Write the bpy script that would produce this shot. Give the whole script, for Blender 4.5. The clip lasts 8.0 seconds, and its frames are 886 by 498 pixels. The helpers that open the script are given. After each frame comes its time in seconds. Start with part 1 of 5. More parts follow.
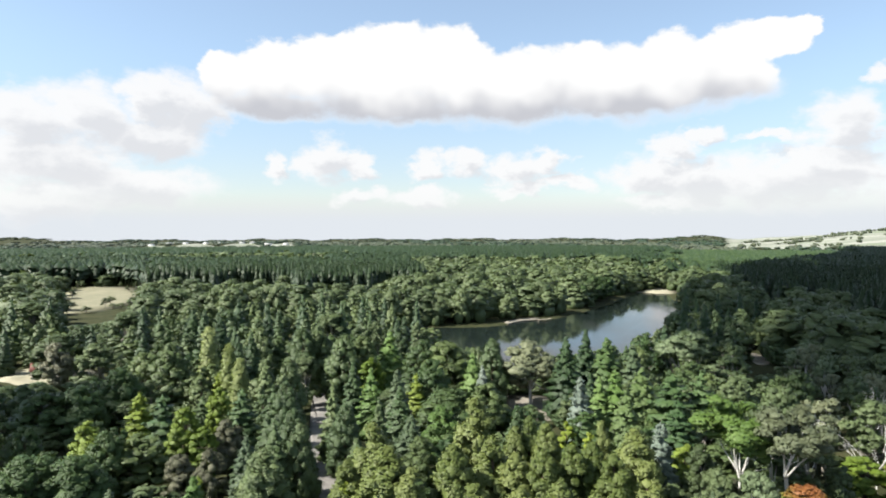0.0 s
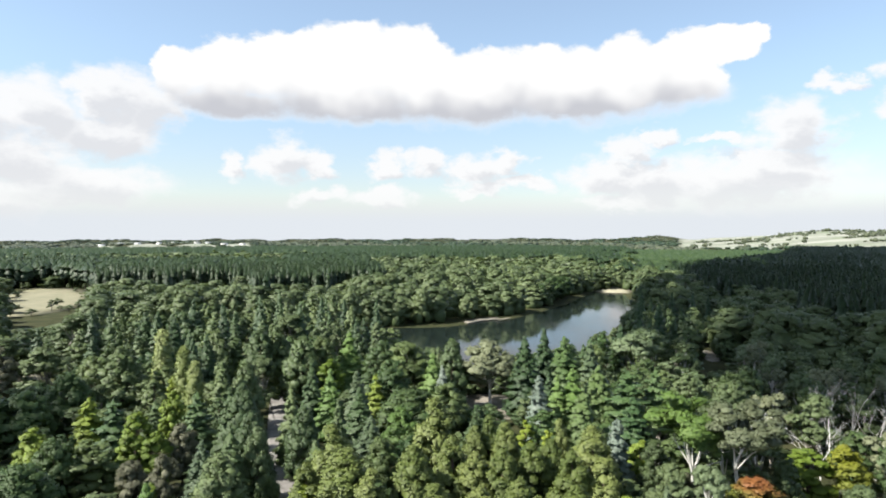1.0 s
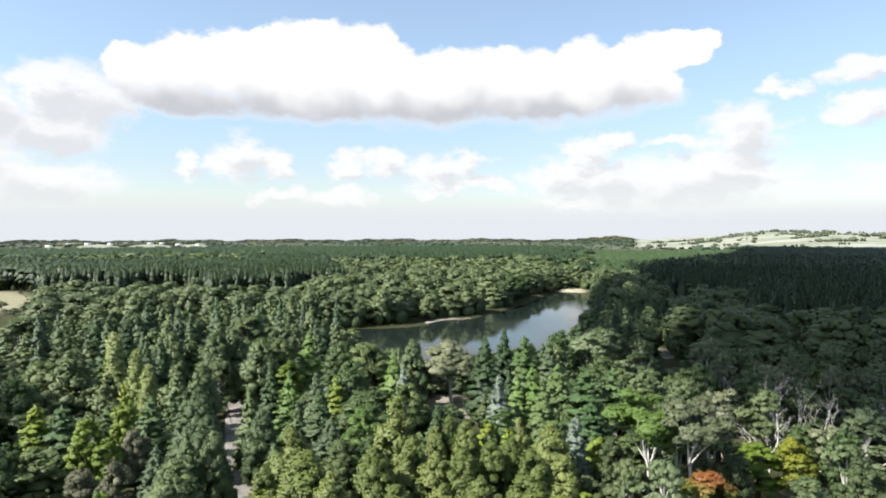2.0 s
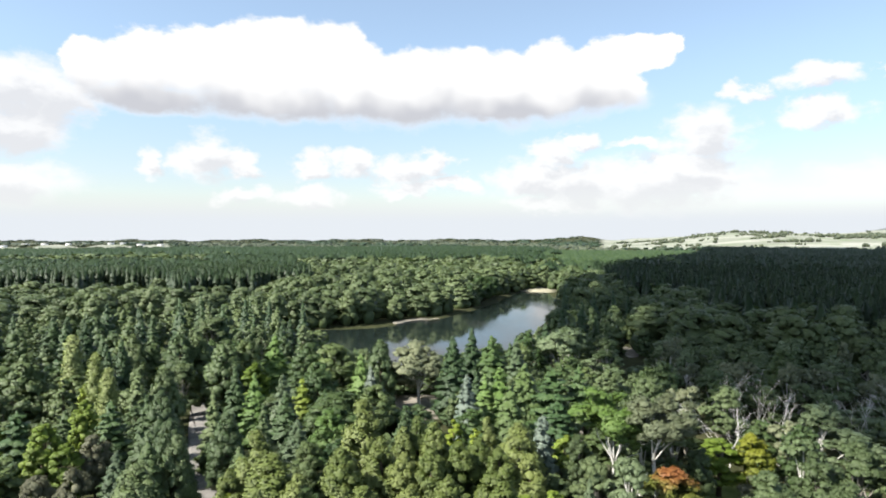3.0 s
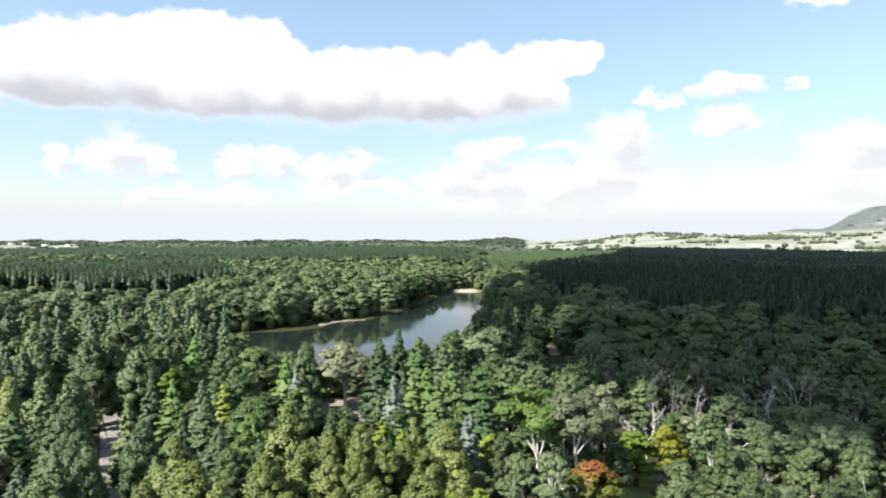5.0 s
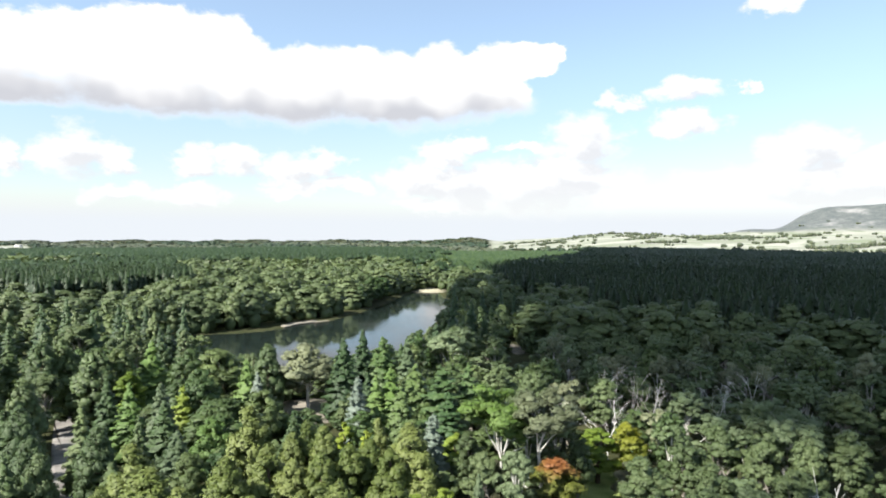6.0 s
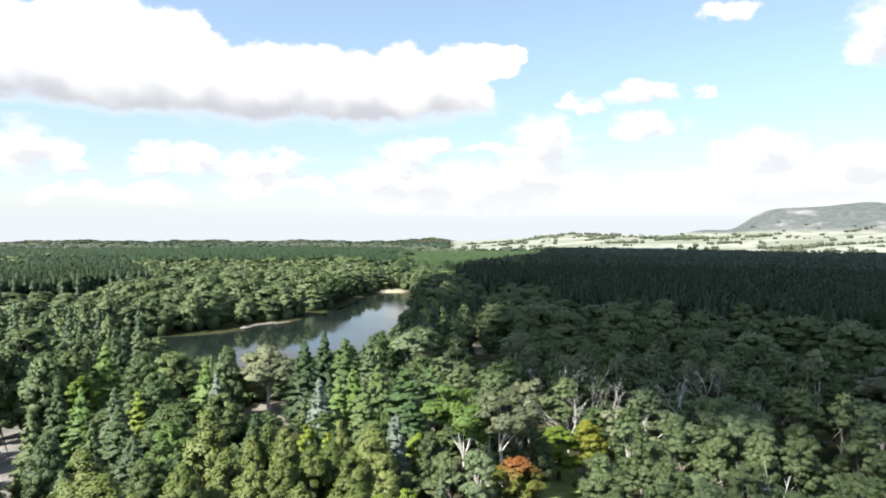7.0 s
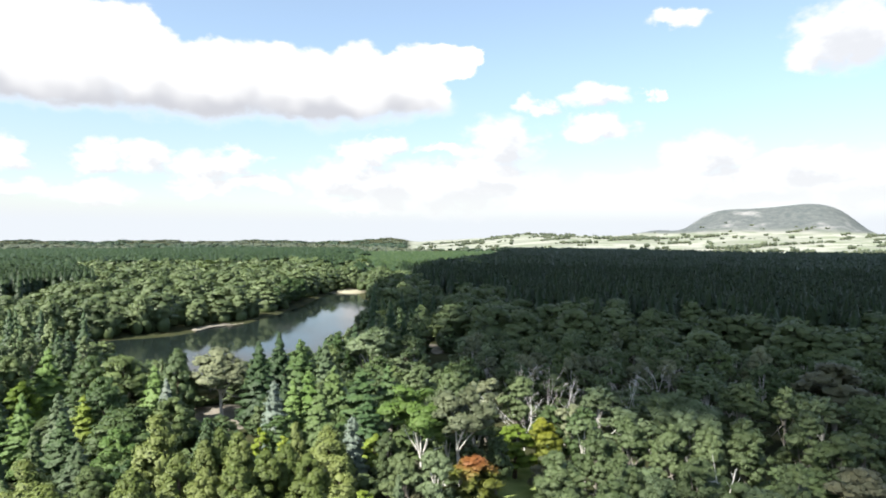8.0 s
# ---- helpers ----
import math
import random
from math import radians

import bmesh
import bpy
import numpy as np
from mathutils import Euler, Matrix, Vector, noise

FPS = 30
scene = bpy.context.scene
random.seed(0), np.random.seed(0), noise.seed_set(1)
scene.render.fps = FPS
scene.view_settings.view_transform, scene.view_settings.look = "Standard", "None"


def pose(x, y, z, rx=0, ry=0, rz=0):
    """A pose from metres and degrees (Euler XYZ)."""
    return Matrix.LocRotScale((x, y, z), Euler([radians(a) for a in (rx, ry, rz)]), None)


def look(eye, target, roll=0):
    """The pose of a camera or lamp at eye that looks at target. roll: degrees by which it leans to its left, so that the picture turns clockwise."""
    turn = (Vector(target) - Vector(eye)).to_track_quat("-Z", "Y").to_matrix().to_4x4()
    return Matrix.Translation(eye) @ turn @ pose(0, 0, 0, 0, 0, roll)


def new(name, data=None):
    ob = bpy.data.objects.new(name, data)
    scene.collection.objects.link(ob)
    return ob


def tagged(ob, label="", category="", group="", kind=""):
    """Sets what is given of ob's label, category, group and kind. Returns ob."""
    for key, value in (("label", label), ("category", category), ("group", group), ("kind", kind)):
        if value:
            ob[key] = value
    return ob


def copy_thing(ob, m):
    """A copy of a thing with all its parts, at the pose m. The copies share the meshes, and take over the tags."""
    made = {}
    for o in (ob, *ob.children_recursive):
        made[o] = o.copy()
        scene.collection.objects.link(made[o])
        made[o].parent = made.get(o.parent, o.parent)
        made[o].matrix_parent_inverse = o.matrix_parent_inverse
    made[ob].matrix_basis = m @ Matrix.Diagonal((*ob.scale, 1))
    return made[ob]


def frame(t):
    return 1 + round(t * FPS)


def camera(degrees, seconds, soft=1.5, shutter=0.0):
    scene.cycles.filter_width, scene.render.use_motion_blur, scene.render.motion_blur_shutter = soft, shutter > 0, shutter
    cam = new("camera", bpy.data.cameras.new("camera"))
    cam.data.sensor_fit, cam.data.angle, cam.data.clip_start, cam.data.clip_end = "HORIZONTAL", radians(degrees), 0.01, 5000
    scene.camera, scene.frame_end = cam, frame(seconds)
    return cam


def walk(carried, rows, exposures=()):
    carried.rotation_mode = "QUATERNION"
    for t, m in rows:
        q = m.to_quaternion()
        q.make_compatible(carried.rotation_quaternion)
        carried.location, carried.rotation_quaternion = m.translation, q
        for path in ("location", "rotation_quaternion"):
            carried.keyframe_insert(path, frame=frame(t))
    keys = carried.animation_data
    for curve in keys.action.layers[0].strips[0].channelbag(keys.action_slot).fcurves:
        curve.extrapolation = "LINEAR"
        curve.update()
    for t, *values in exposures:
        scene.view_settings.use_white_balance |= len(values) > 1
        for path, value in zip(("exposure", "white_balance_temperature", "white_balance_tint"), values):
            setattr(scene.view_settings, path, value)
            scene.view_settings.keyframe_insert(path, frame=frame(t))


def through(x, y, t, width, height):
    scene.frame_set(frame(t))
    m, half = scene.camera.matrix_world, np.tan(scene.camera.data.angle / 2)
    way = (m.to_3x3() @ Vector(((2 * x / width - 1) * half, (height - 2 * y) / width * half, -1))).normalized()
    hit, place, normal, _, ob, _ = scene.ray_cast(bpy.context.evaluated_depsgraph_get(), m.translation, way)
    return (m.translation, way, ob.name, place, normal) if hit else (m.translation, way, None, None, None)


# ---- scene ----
# Camera: a drone hovering at 48 m and turning slowly to its right.
EYE = 48.0
cam = camera(69.6, 8.0, soft=1.9)
TURN = [(0.0, 0.0, -1.30, 0.17), (0.5, -1.843, -1.308, 0.12), (1.0, -3.607, -1.298, 0.12),
        (1.5, -5.336, -1.283, 0.12), (2.0, -7.156, -1.271, 0.11), (3.5, -11.206, -1.233, 0.02),
        (4.0, -12.535, -1.224, -0.03), (4.5, -14.583, -1.211, -0.07), (5.0, -16.582, -1.183, -0.07),
        (6.5, -21.408, -1.169, -0.10), (7.0, -23.183, -1.145, -0.13), (7.5, -25.039, -1.123, -0.15),
        (8.0, -27.051, -1.118, -0.16)]
walk(cam, [(t, pose(0, 0, EYE, 90 + p, r, y)) for t, y, p, r in TURN], exposures=[(0.0, 1.14), (4.0, 1.25), (8.0, 1.32)])

# ---- light ----
SUN_AZ, SUN_EL = -105.0, 45.0
sun_dir = Vector((math.sin(radians(SUN_AZ)) * math.cos(radians(SUN_EL)),
                  math.cos(radians(SUN_AZ)) * math.cos(radians(SUN_EL)), math.sin(radians(SUN_EL))))
sun = new("sun", bpy.data.lights.new("sun", "SUN"))
sun.data.energy, sun.data.angle, sun.data.color = 5.0, radians(0.6), (1.0, 0.95, 0.86)
sun.matrix_world = look(sun_dir * 100, (0, 0, 0))

# puffs of cloud in the sky: azimuth, elevation and half sizes, in degrees
GREAT_CLOUD = [(-18.7, 13.1, 2.0, 2.2), (-15.0, 13.8, 3.3, 2.7), (-11.1, 14.2, 3.9, 2.8), (-7.2, 14.4, 4.5, 3.5),
               (-3.2, 15.2, 4.5, 3.0), (0.3, 14.9, 3.8, 3.4), (3.8, 12.8, 4.5, 2.8), (7.8, 13.2, 4.5, 3.0),
               (12.2, 13.3, 4.4, 2.9), (16.0, 12.8, 3.3, 3.0), (19.6, 13.7, 3.6, 3.0), (23.6, 14.2, 3.4, 2.6),
               (27.0, 15.0, 3.0, 1.7), (-4.7, 11.4, 7.1, 1.6), (5.8, 11.3, 8.5, 1.5), (-15.0, 11.0, 5.2, 1.2),
               (15.5, 11.2, 5.6, 1.2), (24.0, 12.6, 4.0, 2.0), (19.5, 11.9, 5.0, 1.9), (29.3, 15.7, 1.6, 0.9)]
WEST_BANK = [(-33.2, 8.8, 3.9, 2.2), (-28.8, 9.4, 3.9, 2.4), (-24.3, 11.1, 2.5, 2.1), (-21.8, 10.4, 3.1, 2.4),
             (-25.2, 8.0, 5.0, 1.8), (-31.8, 5.8, 5.8, 2.2), (-26.1, 3.9, 6.5, 1.8), (-32.6, 2.8, 4.3, 1.7)]
SMALL_PUFFS = [(-14.5, 6.2, 1.2, 1.2), (-10.4, 6.5, 2.5, 1.7), (-7.7, 6.2, 1.6, 1.1), (-1.5, 6.2, 1.6, 1.2),
               (2.3, 6.6, 2.4, 1.2), (6.6, 5.8, 2.3, 1.5), (9.1, 6.5, 2.0, 1.1), (-7.3, 3.5, 2.5, 0.9),
               (-2.0, 3.2, 3.0, 1.0), (6.9, 4.0, 2.5, 0.7), (10.8, 4.7, 2.4, 0.7)]
EAST_BANK = [(22.3, 8.4, 1.6, 0.9), (19.7, 7.0, 2.2, 1.3), (17.9, 5.1, 3.2, 1.5), (21.5, 4.5, 3.9, 1.7),
             (19.7, 3.0, 3.6, 0.7), (26.9, 7.8, 2.4, 0.5), (32.3, 8.1, 3.1, 2.1), (30.4, 5.4, 4.5, 1.3),
             (28.5, 4.2, 7.8, 2.2), (40.2, 12.0, 2.6, 0.9), (35.1, 11.4, 1.5, 0.9), (44.9, 11.9, 0.9, 0.4),
             (40.7, 9.4, 3.0, 1.0), (47.1, 17.8, 1.9, 0.7), (59.2, 15.0, 3.6, 2.4), (57.4, 14.0, 2.3, 1.3),
             (49.8, 6.7, 3.2, 1.6), (56.4, 5.7, 3.9, 1.3), (60.1, 4.2, 4.3, 2.1), (51.6, 4.1, 10.9, 1.8)]


class Nodes:
    """Short hand for wiring a node tree."""

    def __init__(self, tree):
        self.tree = tree
        tree.nodes.clear()

    def add(self, kind, **sets):
        n = self.tree.nodes.new(kind)
        for key, value in sets.items():
            setattr(n, key, value)
        return n

    def plug(self, socket, value):
        if isinstance(value, bpy.types.NodeSocket):
            self.tree.links.new(value, socket)
        else:
            socket.default_value = value

    def math(self, op, a, b=0.0, c=0.0):
        n = self.add("ShaderNodeMath", operation=op)
        for s, v in zip(n.inputs, (a, b, c)):
            self.plug(s, v)
        return n.outputs[0]

    def vec(self, op, a, b=(0, 0, 0)):
        n = self.add("ShaderNodeVectorMath", operation=op)
        self.plug(n.inputs[0], a)
        self.plug(n.inputs[1], b)
        return n.outputs["Value"] if op in ("LENGTH", "DOT_PRODUCT") else n.outputs[0]

    def ramp(self, x, lo, hi, a=0.0, b=1.0):
        n = self.add("ShaderNodeMapRange", interpolation_type="SMOOTHSTEP")
        for s, v in zip(n.inputs, (x, lo, hi, a, b)):
            self.plug(s, v)
        return n.outputs[0]

    def noise(self, vector, scale, detail=3.0, rough=0.5, distort=0.0):
        n = self.add("ShaderNodeTexNoise")
        if vector is not None:
            self.plug(n.inputs["Vector"], vector)
        n.inputs["Scale"].default_value, n.inputs["Detail"].default_value = scale, detail
        n.inputs["Roughness"].default_value, n.inputs["Distortion"].default_value = rough, distort
        return n.outputs["Fac"]

    def mix(self, f, a, b, blend="MIX"):
        n = self.add("ShaderNodeMix", data_type="RGBA", blend_type=blend)
        self.plug(n.inputs[0], f)
        for s, v in ((n.inputs[6], a), (n.inputs[7], b)):
            self.plug(s, v if isinstance(v, bpy.types.NodeSocket) else (*v, 1.0))
        return n.outputs[2]


world = bpy.data.worlds.new("sky")
scene.world = world
world.use_nodes = True
w = Nodes(world.node_tree)
sky = w.add("ShaderNodeTexSky", sky_type="NISHITA", sun_disc=False)
sky.sun_elevation, sky.sun_rotation = radians(SUN_EL), radians(SUN_AZ)
sky.air_density, sky.dust_density, sky.ozone_density = 1.0, 0.6, 0.9
SKY_STRENGTH = 0.09
way = w.add("ShaderNodeTexCoord").outputs["Generated"]
axes = w.add("ShaderNodeSeparateXYZ")
w.plug(axes.inputs[0], way)
azimuth = w.math("MULTIPLY", w.math("ARCTAN2", axes.outputs[0], axes.outputs[1]), 180 / math.pi)
height = w.math("MULTIPLY", w.math("ARCSINE", axes.outputs[2]), 180 / math.pi)
flat = w.add("ShaderNodeCombineXYZ")
w.plug(flat.inputs[0], azimuth)
w.plug(flat.inputs[1], height)
plane = flat.outputs[0]
# eddies fray the outlines
eddy = w.add("ShaderNodeTexNoise")
w.plug(eddy.inputs["Vector"], w.vec("MULTIPLY", plane, (0.8, 1.3, 1.0)))
eddy.inputs["Scale"].default_value, eddy.inputs["Detail"].default_value = 0.42, 6.0
eddy.inputs["Roughness"].default_value = 0.6
frayed = w.vec("ADD", plane, w.vec("MULTIPLY", w.vec("SUBTRACT", eddy.outputs["Color"], (0.5, 0.5, 0.5)), (7.0, 3.6, 0.0)))
less = w.vec("ADD", plane, w.vec("MULTIPLY", w.vec("SUBTRACT", eddy.outputs["Color"], (0.5, 0.5, 0.5)), (2.4, 1.6, 0.0)))
# billows bend the outlines of the puffs
billow = w.noise(w.vec("MULTIPLY", plane, (1.0, 1.25, 1.0)), 0.33, 7.0, 0.55)
wisp = w.noise(w.vec("MULTIPLY", plane, (0.8, 1.6, 1.0)), 0.9, 6.0, 0.6)


def puffs(rows, at):
    near = None
    for a, e, wa, we in rows:
        d = w.vec("LENGTH", w.vec("MULTIPLY", w.vec("SUBTRACT", at, (a, e, 0)), (1 / wa, 1 / we, 0)))
        near = d if near is None else w.math("SMOOTH_MIN", near, d, 0.25)
    return near


def rough_edge(near, amount):
    n = w.math("SUBTRACT", billow, 0.5)
    return w.math("ADD", near, w.math("MULTIPLY", n, amount))


def toward(at, az, el):
    return w.vec("ADD", at, (az, el, 0.0))


SMALL_SUNWARD = (-0.9, 1.1)
great = rough_edge(puffs(GREAT_CLOUD, less), 0.9)
FAIR = WEST_BANK + SMALL_PUFFS + EAST_BANK
soft = rough_edge(puffs(FAIR, frayed), 0.9)
soft_sunward = rough_edge(puffs(FAIR, toward(frayed, *SMALL_SUNWARD)), 0.5)
# broken cloud over the rest of the sky
overhead = w.ramp(w.noise(w.vec("MULTIPLY", way, (1.0, 1.0, 2.2)), 2.6, 6.0, 0.55), 0.50, 0.62)
outside = w.math("MAXIMUM", w.ramp(height, 21.0, 30.0), w.ramp(w.math("ABSOLUTE", w.math("SUBTRACT", azimuth, 13.0)), 50.0, 62.0))
veil = w.math("MAXIMUM", w.math("MULTIPLY", overhead, outside), 0.18)
haze = w.math("MULTIPLY", w.ramp(height, 8.5, -2.0), w.ramp(wisp, 0.2, 0.75, 0.15, 0.65))
haze = w.math("MAXIMUM", haze, w.ramp(height, 4.6, 1.0))
veil = w.math("MAXIMUM", veil, haze)
base = w.ramp(height, 13.0, 10.8)
crisp, blurred = w.ramp(great, 1.08, 0.88), w.ramp(great, 1.35, 0.6)
body = w.math("ADD", w.math("MULTIPLY", crisp, w.math("SUBTRACT", 1.0, base)), w.math("MULTIPLY", blurred, base))
fair = w.math("MULTIPLY", w.ramp(soft, 1.34, 0.62), w.ramp(height, 0.5, 4.5, 0.5, 0.95))
# sides away from the sun are greyer than the sunlit heads
swell = w.noise(plane, 0.24, 2.0, 0.45)
belly = w.math("ADD", height, w.math("MULTIPLY", w.math("SUBTRACT", swell, 0.5), 4.5))
under = w.math("MULTIPLY", w.ramp(belly, 13.0, 10.4), body)
grey = w.math("MULTIPLY", w.ramp(soft_sunward, 0.95, 0.25), w.ramp(height, 2.0, 7.0, 0.65, 0.8))
blue = w.vec("MULTIPLY", sky.outputs[0], (SKY_STRENGTH * 1.0, SKY_STRENGTH * 1.0, SKY_STRENGTH * 1.0))
blue = w.mix(1.0, blue, w.mix(w.ramp(height, 2.0, 16.0), (0.85, 0.83, 0.85), (1.03, 1.08, 1.07)), "MULTIPLY")
colour = w.mix(veil, blue, (0.352, 0.372, 0.396))
colour = w.mix(fair, colour, w.mix(grey, (0.445, 0.445, 0.447), (0.33, 0.335, 0.352)))
colour = w.mix(body, colour, w.mix(under, (0.46, 0.46, 0.46), (0.275, 0.28, 0.302)))
back = w.add("ShaderNodeBackground")
w.plug(back.inputs[0], colour)
w.plug(w.add("ShaderNodeOutputWorld").inputs[0], back.outputs[0])

# ---- materials ----
def surface(name):
    m = bpy.data.materials.new(name)
    m.use_nodes = True
    return m, Nodes(m.node_tree)


def finish(n, shader, bump=None, strength=0.3, distance=0.1):
    out = n.add("ShaderNodeOutputMaterial")
    n.plug(out.inputs[0], shader.outputs[0])
    if bump is not None:
        b = n.add("ShaderNodeBump")
        b.inputs["Strength"].default_value, b.inputs["Distance"].default_value = strength, distance
        n.plug(b.inputs["Height"], bump)
        n.plug(shader.inputs["Normal"], b.outputs[0])


def plain(name, dark, light, rough=0.85, scale=1.0, fine=12.0, bump=0.3, metal=0.0, gloss=0.3):
    """A surface mottled at two scales between two colours."""
    m, n = surface(name)
    at = n.add("ShaderNodeTexCoord").outputs["Object"]
    big, small = n.noise(at, scale, 4), n.noise(at, scale * fine, 3, 0.6)
    f = n.math("ADD", n.math("MULTIPLY", big, 0.6), n.math("MULTIPLY", small, 0.4))
    p = n.add("ShaderNodeBsdfPrincipled")
    n.plug(p.inputs["Base Color"], n.mix(n.ramp(f, 0.32, 0.68), dark, light))
    p.inputs["Roughness"].default_value, p.inputs["Metallic"].default_value = rough, metal
    p.inputs["Specular IOR Level"].default_value = gloss
    finish(n, p, small, bump)
    return m


def foliage(name, dark, light, odd=None, through=0.22):
    """Leaves: colour drifts from tree to tree, from spray to spray and over the crown."""
    m, n = surface(name)
    who = n.add("ShaderNodeObjectInfo").outputs["Random"]
    tree = n.add("ShaderNodeAttribute", attribute_name="tint").outputs["Fac"]
    spray = n.add("ShaderNodeNewGeometry").outputs["Random Per Island"]
    at = n.add("ShaderNodeTexCoord").outputs["Object"]
    patch = n.noise(at, 0.35, 3)
    each = n.math("FRACT", n.math("ADD", who, tree))
    f = n.math("ADD", n.math("MULTIPLY", each, 0.62), n.math("MULTIPLY", spray, 0.08))
    f = n.math("ADD", f, n.math("MULTIPLY", n.math("SUBTRACT", patch, 0.4), 0.7))
    leaf = n.noise(at, 2.6, 4, 0.7)
    f = n.math("ADD", f, n.math("MULTIPLY", n.math("SUBTRACT", leaf, 0.5), 1.5))
    colour = n.mix(n.ramp(f, 0.05, 0.85), dark, light)
    if odd:
        # the crown turns colour from the top
        tall = n.add("ShaderNodeSeparateXYZ")
        n.plug(tall.inputs[0], at)
        level = n.math("ADD", tall.outputs[2], n.math("MULTIPLY", n.math("SUBTRACT", patch, 0.5), 6.0))
        colour = n.mix(n.ramp(level, 11.4, 8.9), colour, odd)
    p = n.add("ShaderNodeBsdfPrincipled")
    n.plug(p.inputs["Base Color"], colour)
    p.inputs["Roughness"].default_value, p.inputs["Specular IOR Level"].default_value = 0.5, 0.35
    rough = n.add("ShaderNodeBump")
    rough.inputs["Strength"].default_value, rough.inputs["Distance"].default_value = 0.6, 0.3
    n.plug(rough.inputs["Height"], leaf)
    n.plug(p.inputs["Normal"], rough.outputs[0])
    t = n.add("ShaderNodeBsdfTranslucent")
    n.plug(t.inputs[0], n.mix(0.5, colour, (0.10, 0.14, 0.02)))
    both = n.add("ShaderNodeMixShader")
    both.inputs[0].default_value = through
    n.plug(both.inputs[1], p.outputs[0])
    n.plug(both.inputs[2], t.outputs[0])
    n.plug(n.add("ShaderNodeOutputMaterial").inputs[0], both.outputs[0])
    return m


LEAF = {
    "eucalypt": foliage("gum_leaves", (0.061, 0.091, 0.036), (0.131, 0.173, 0.075)),
    "gum": foliage("pale_gum_leaves", (0.075, 0.113, 0.043), (0.156, 0.205, 0.108)),
    "gum_bright": foliage("bright_gum_leaves", (0.079, 0.139, 0.027), (0.159, 0.228, 0.060)),
    "gum_grey": foliage("grey_gum_leaves", (0.105, 0.125, 0.068), (0.20, 0.22, 0.125)),
    "conifer": foliage("conifer_needles", (0.051, 0.085, 0.032), (0.113, 0.153, 0.059), through=0.12),
    "conifer_dark": foliage("dark_needles", (0.025, 0.051, 0.020), (0.053, 0.089, 0.033), through=0.1),
    "conifer_green": foliage("green_needles", (0.040, 0.079, 0.024), (0.091, 0.136, 0.044), through=0.12),
    "conifer_light": foliage("light_needles", (0.067, 0.128, 0.027), (0.133, 0.203, 0.059), through=0.15),
    "cedar": foliage("cedar_needles", (0.035, 0.074, 0.026), (0.085, 0.133, 0.045), through=0.1),
    "cedar_gold": foliage("golden_needles", (0.103, 0.151, 0.020), (0.193, 0.253, 0.040), through=0.15),
    "spruce": foliage("blue_green_needles", (0.055, 0.086, 0.042), (0.104, 0.140, 0.070), through=0.1),
    "spruce_silver": foliage("silver_needles", (0.112, 0.151, 0.116), (0.192, 0.228, 0.186), through=0.1),
    "cypress": foliage("olive_cypress_leaves", (0.076, 0.108, 0.024), (0.160, 0.193, 0.057), through=0.15),
    "poplar": foliage("poplar_leaves", (0.153, 0.194, 0.054), (0.266, 0.312, 0.118)),
    "deciduous": foliage("broad_leaves", (0.052, 0.089, 0.031), (0.124, 0.166, 0.059)),
    "deciduous_dark": foliage("dark_broad_leaves", (0.031, 0.066, 0.022), (0.070, 0.116, 0.037)),
    "deciduous_bright": foliage("fresh_broad_leaves", (0.061, 0.124, 0.030), (0.125, 0.199, 0.055)),
    "deciduous_lime": foliage("lime_leaves", (0.107, 0.167, 0.021), (0.195, 0.264, 0.042)),
    "shrub_yellow": foliage("yellow_leaves", (0.19, 0.25, 0.03), (0.28, 0.35, 0.05)),
    "gold": foliage("golden_autumn_leaves", (0.163, 0.183, 0.018), (0.295, 0.291, 0.030), odd=(0.163, 0.189, 0.025)),
    "maple_red": foliage("red_autumn_leaves", (0.186, 0.067, 0.026), (0.285, 0.121, 0.037), odd=(0.132, 0.151, 0.030)),
    "bare": foliage("sparse_brown_leaves", (0.081, 0.086, 0.047), (0.134, 0.135, 0.079), through=0.05),
    "dead": foliage("dry_leaves", (0.099, 0.091, 0.071), (0.149, 0.134, 0.139), through=0.05),
    "pine": foliage("pine_needles", (0.017, 0.036, 0.014), (0.030, 0.053, 0.020), through=0.1),
    # leaf green paled and greyed to paint in the haze of distance
    "far": foliage("hazed_gum_leaves", (0.057, 0.075, 0.047), (0.103, 0.120, 0.067)),
    # young pines; the sunlit band's brightness is put into these lighter needles
    "pine_young_sunlit": foliage("sunlit_young_needles", (0.028, 0.056, 0.018), (0.058, 0.092, 0.030), through=0.12),
}
BARK = {
    "brown": plain("brown_bark", (0.05, 0.036, 0.026), (0.13, 0.10, 0.075), scale=0.8),
    "grey": plain("grey_bark", (0.14, 0.125, 0.105), (0.30, 0.28, 0.25), scale=0.7),
    "white": plain("white_gum_bark", (0.36, 0.35, 0.32), (0.62, 0.61, 0.57), scale=0.5),
    "bleached": plain("bleached_wood", (0.50, 0.49, 0.47), (0.72, 0.71, 0.68), scale=0.5),
}


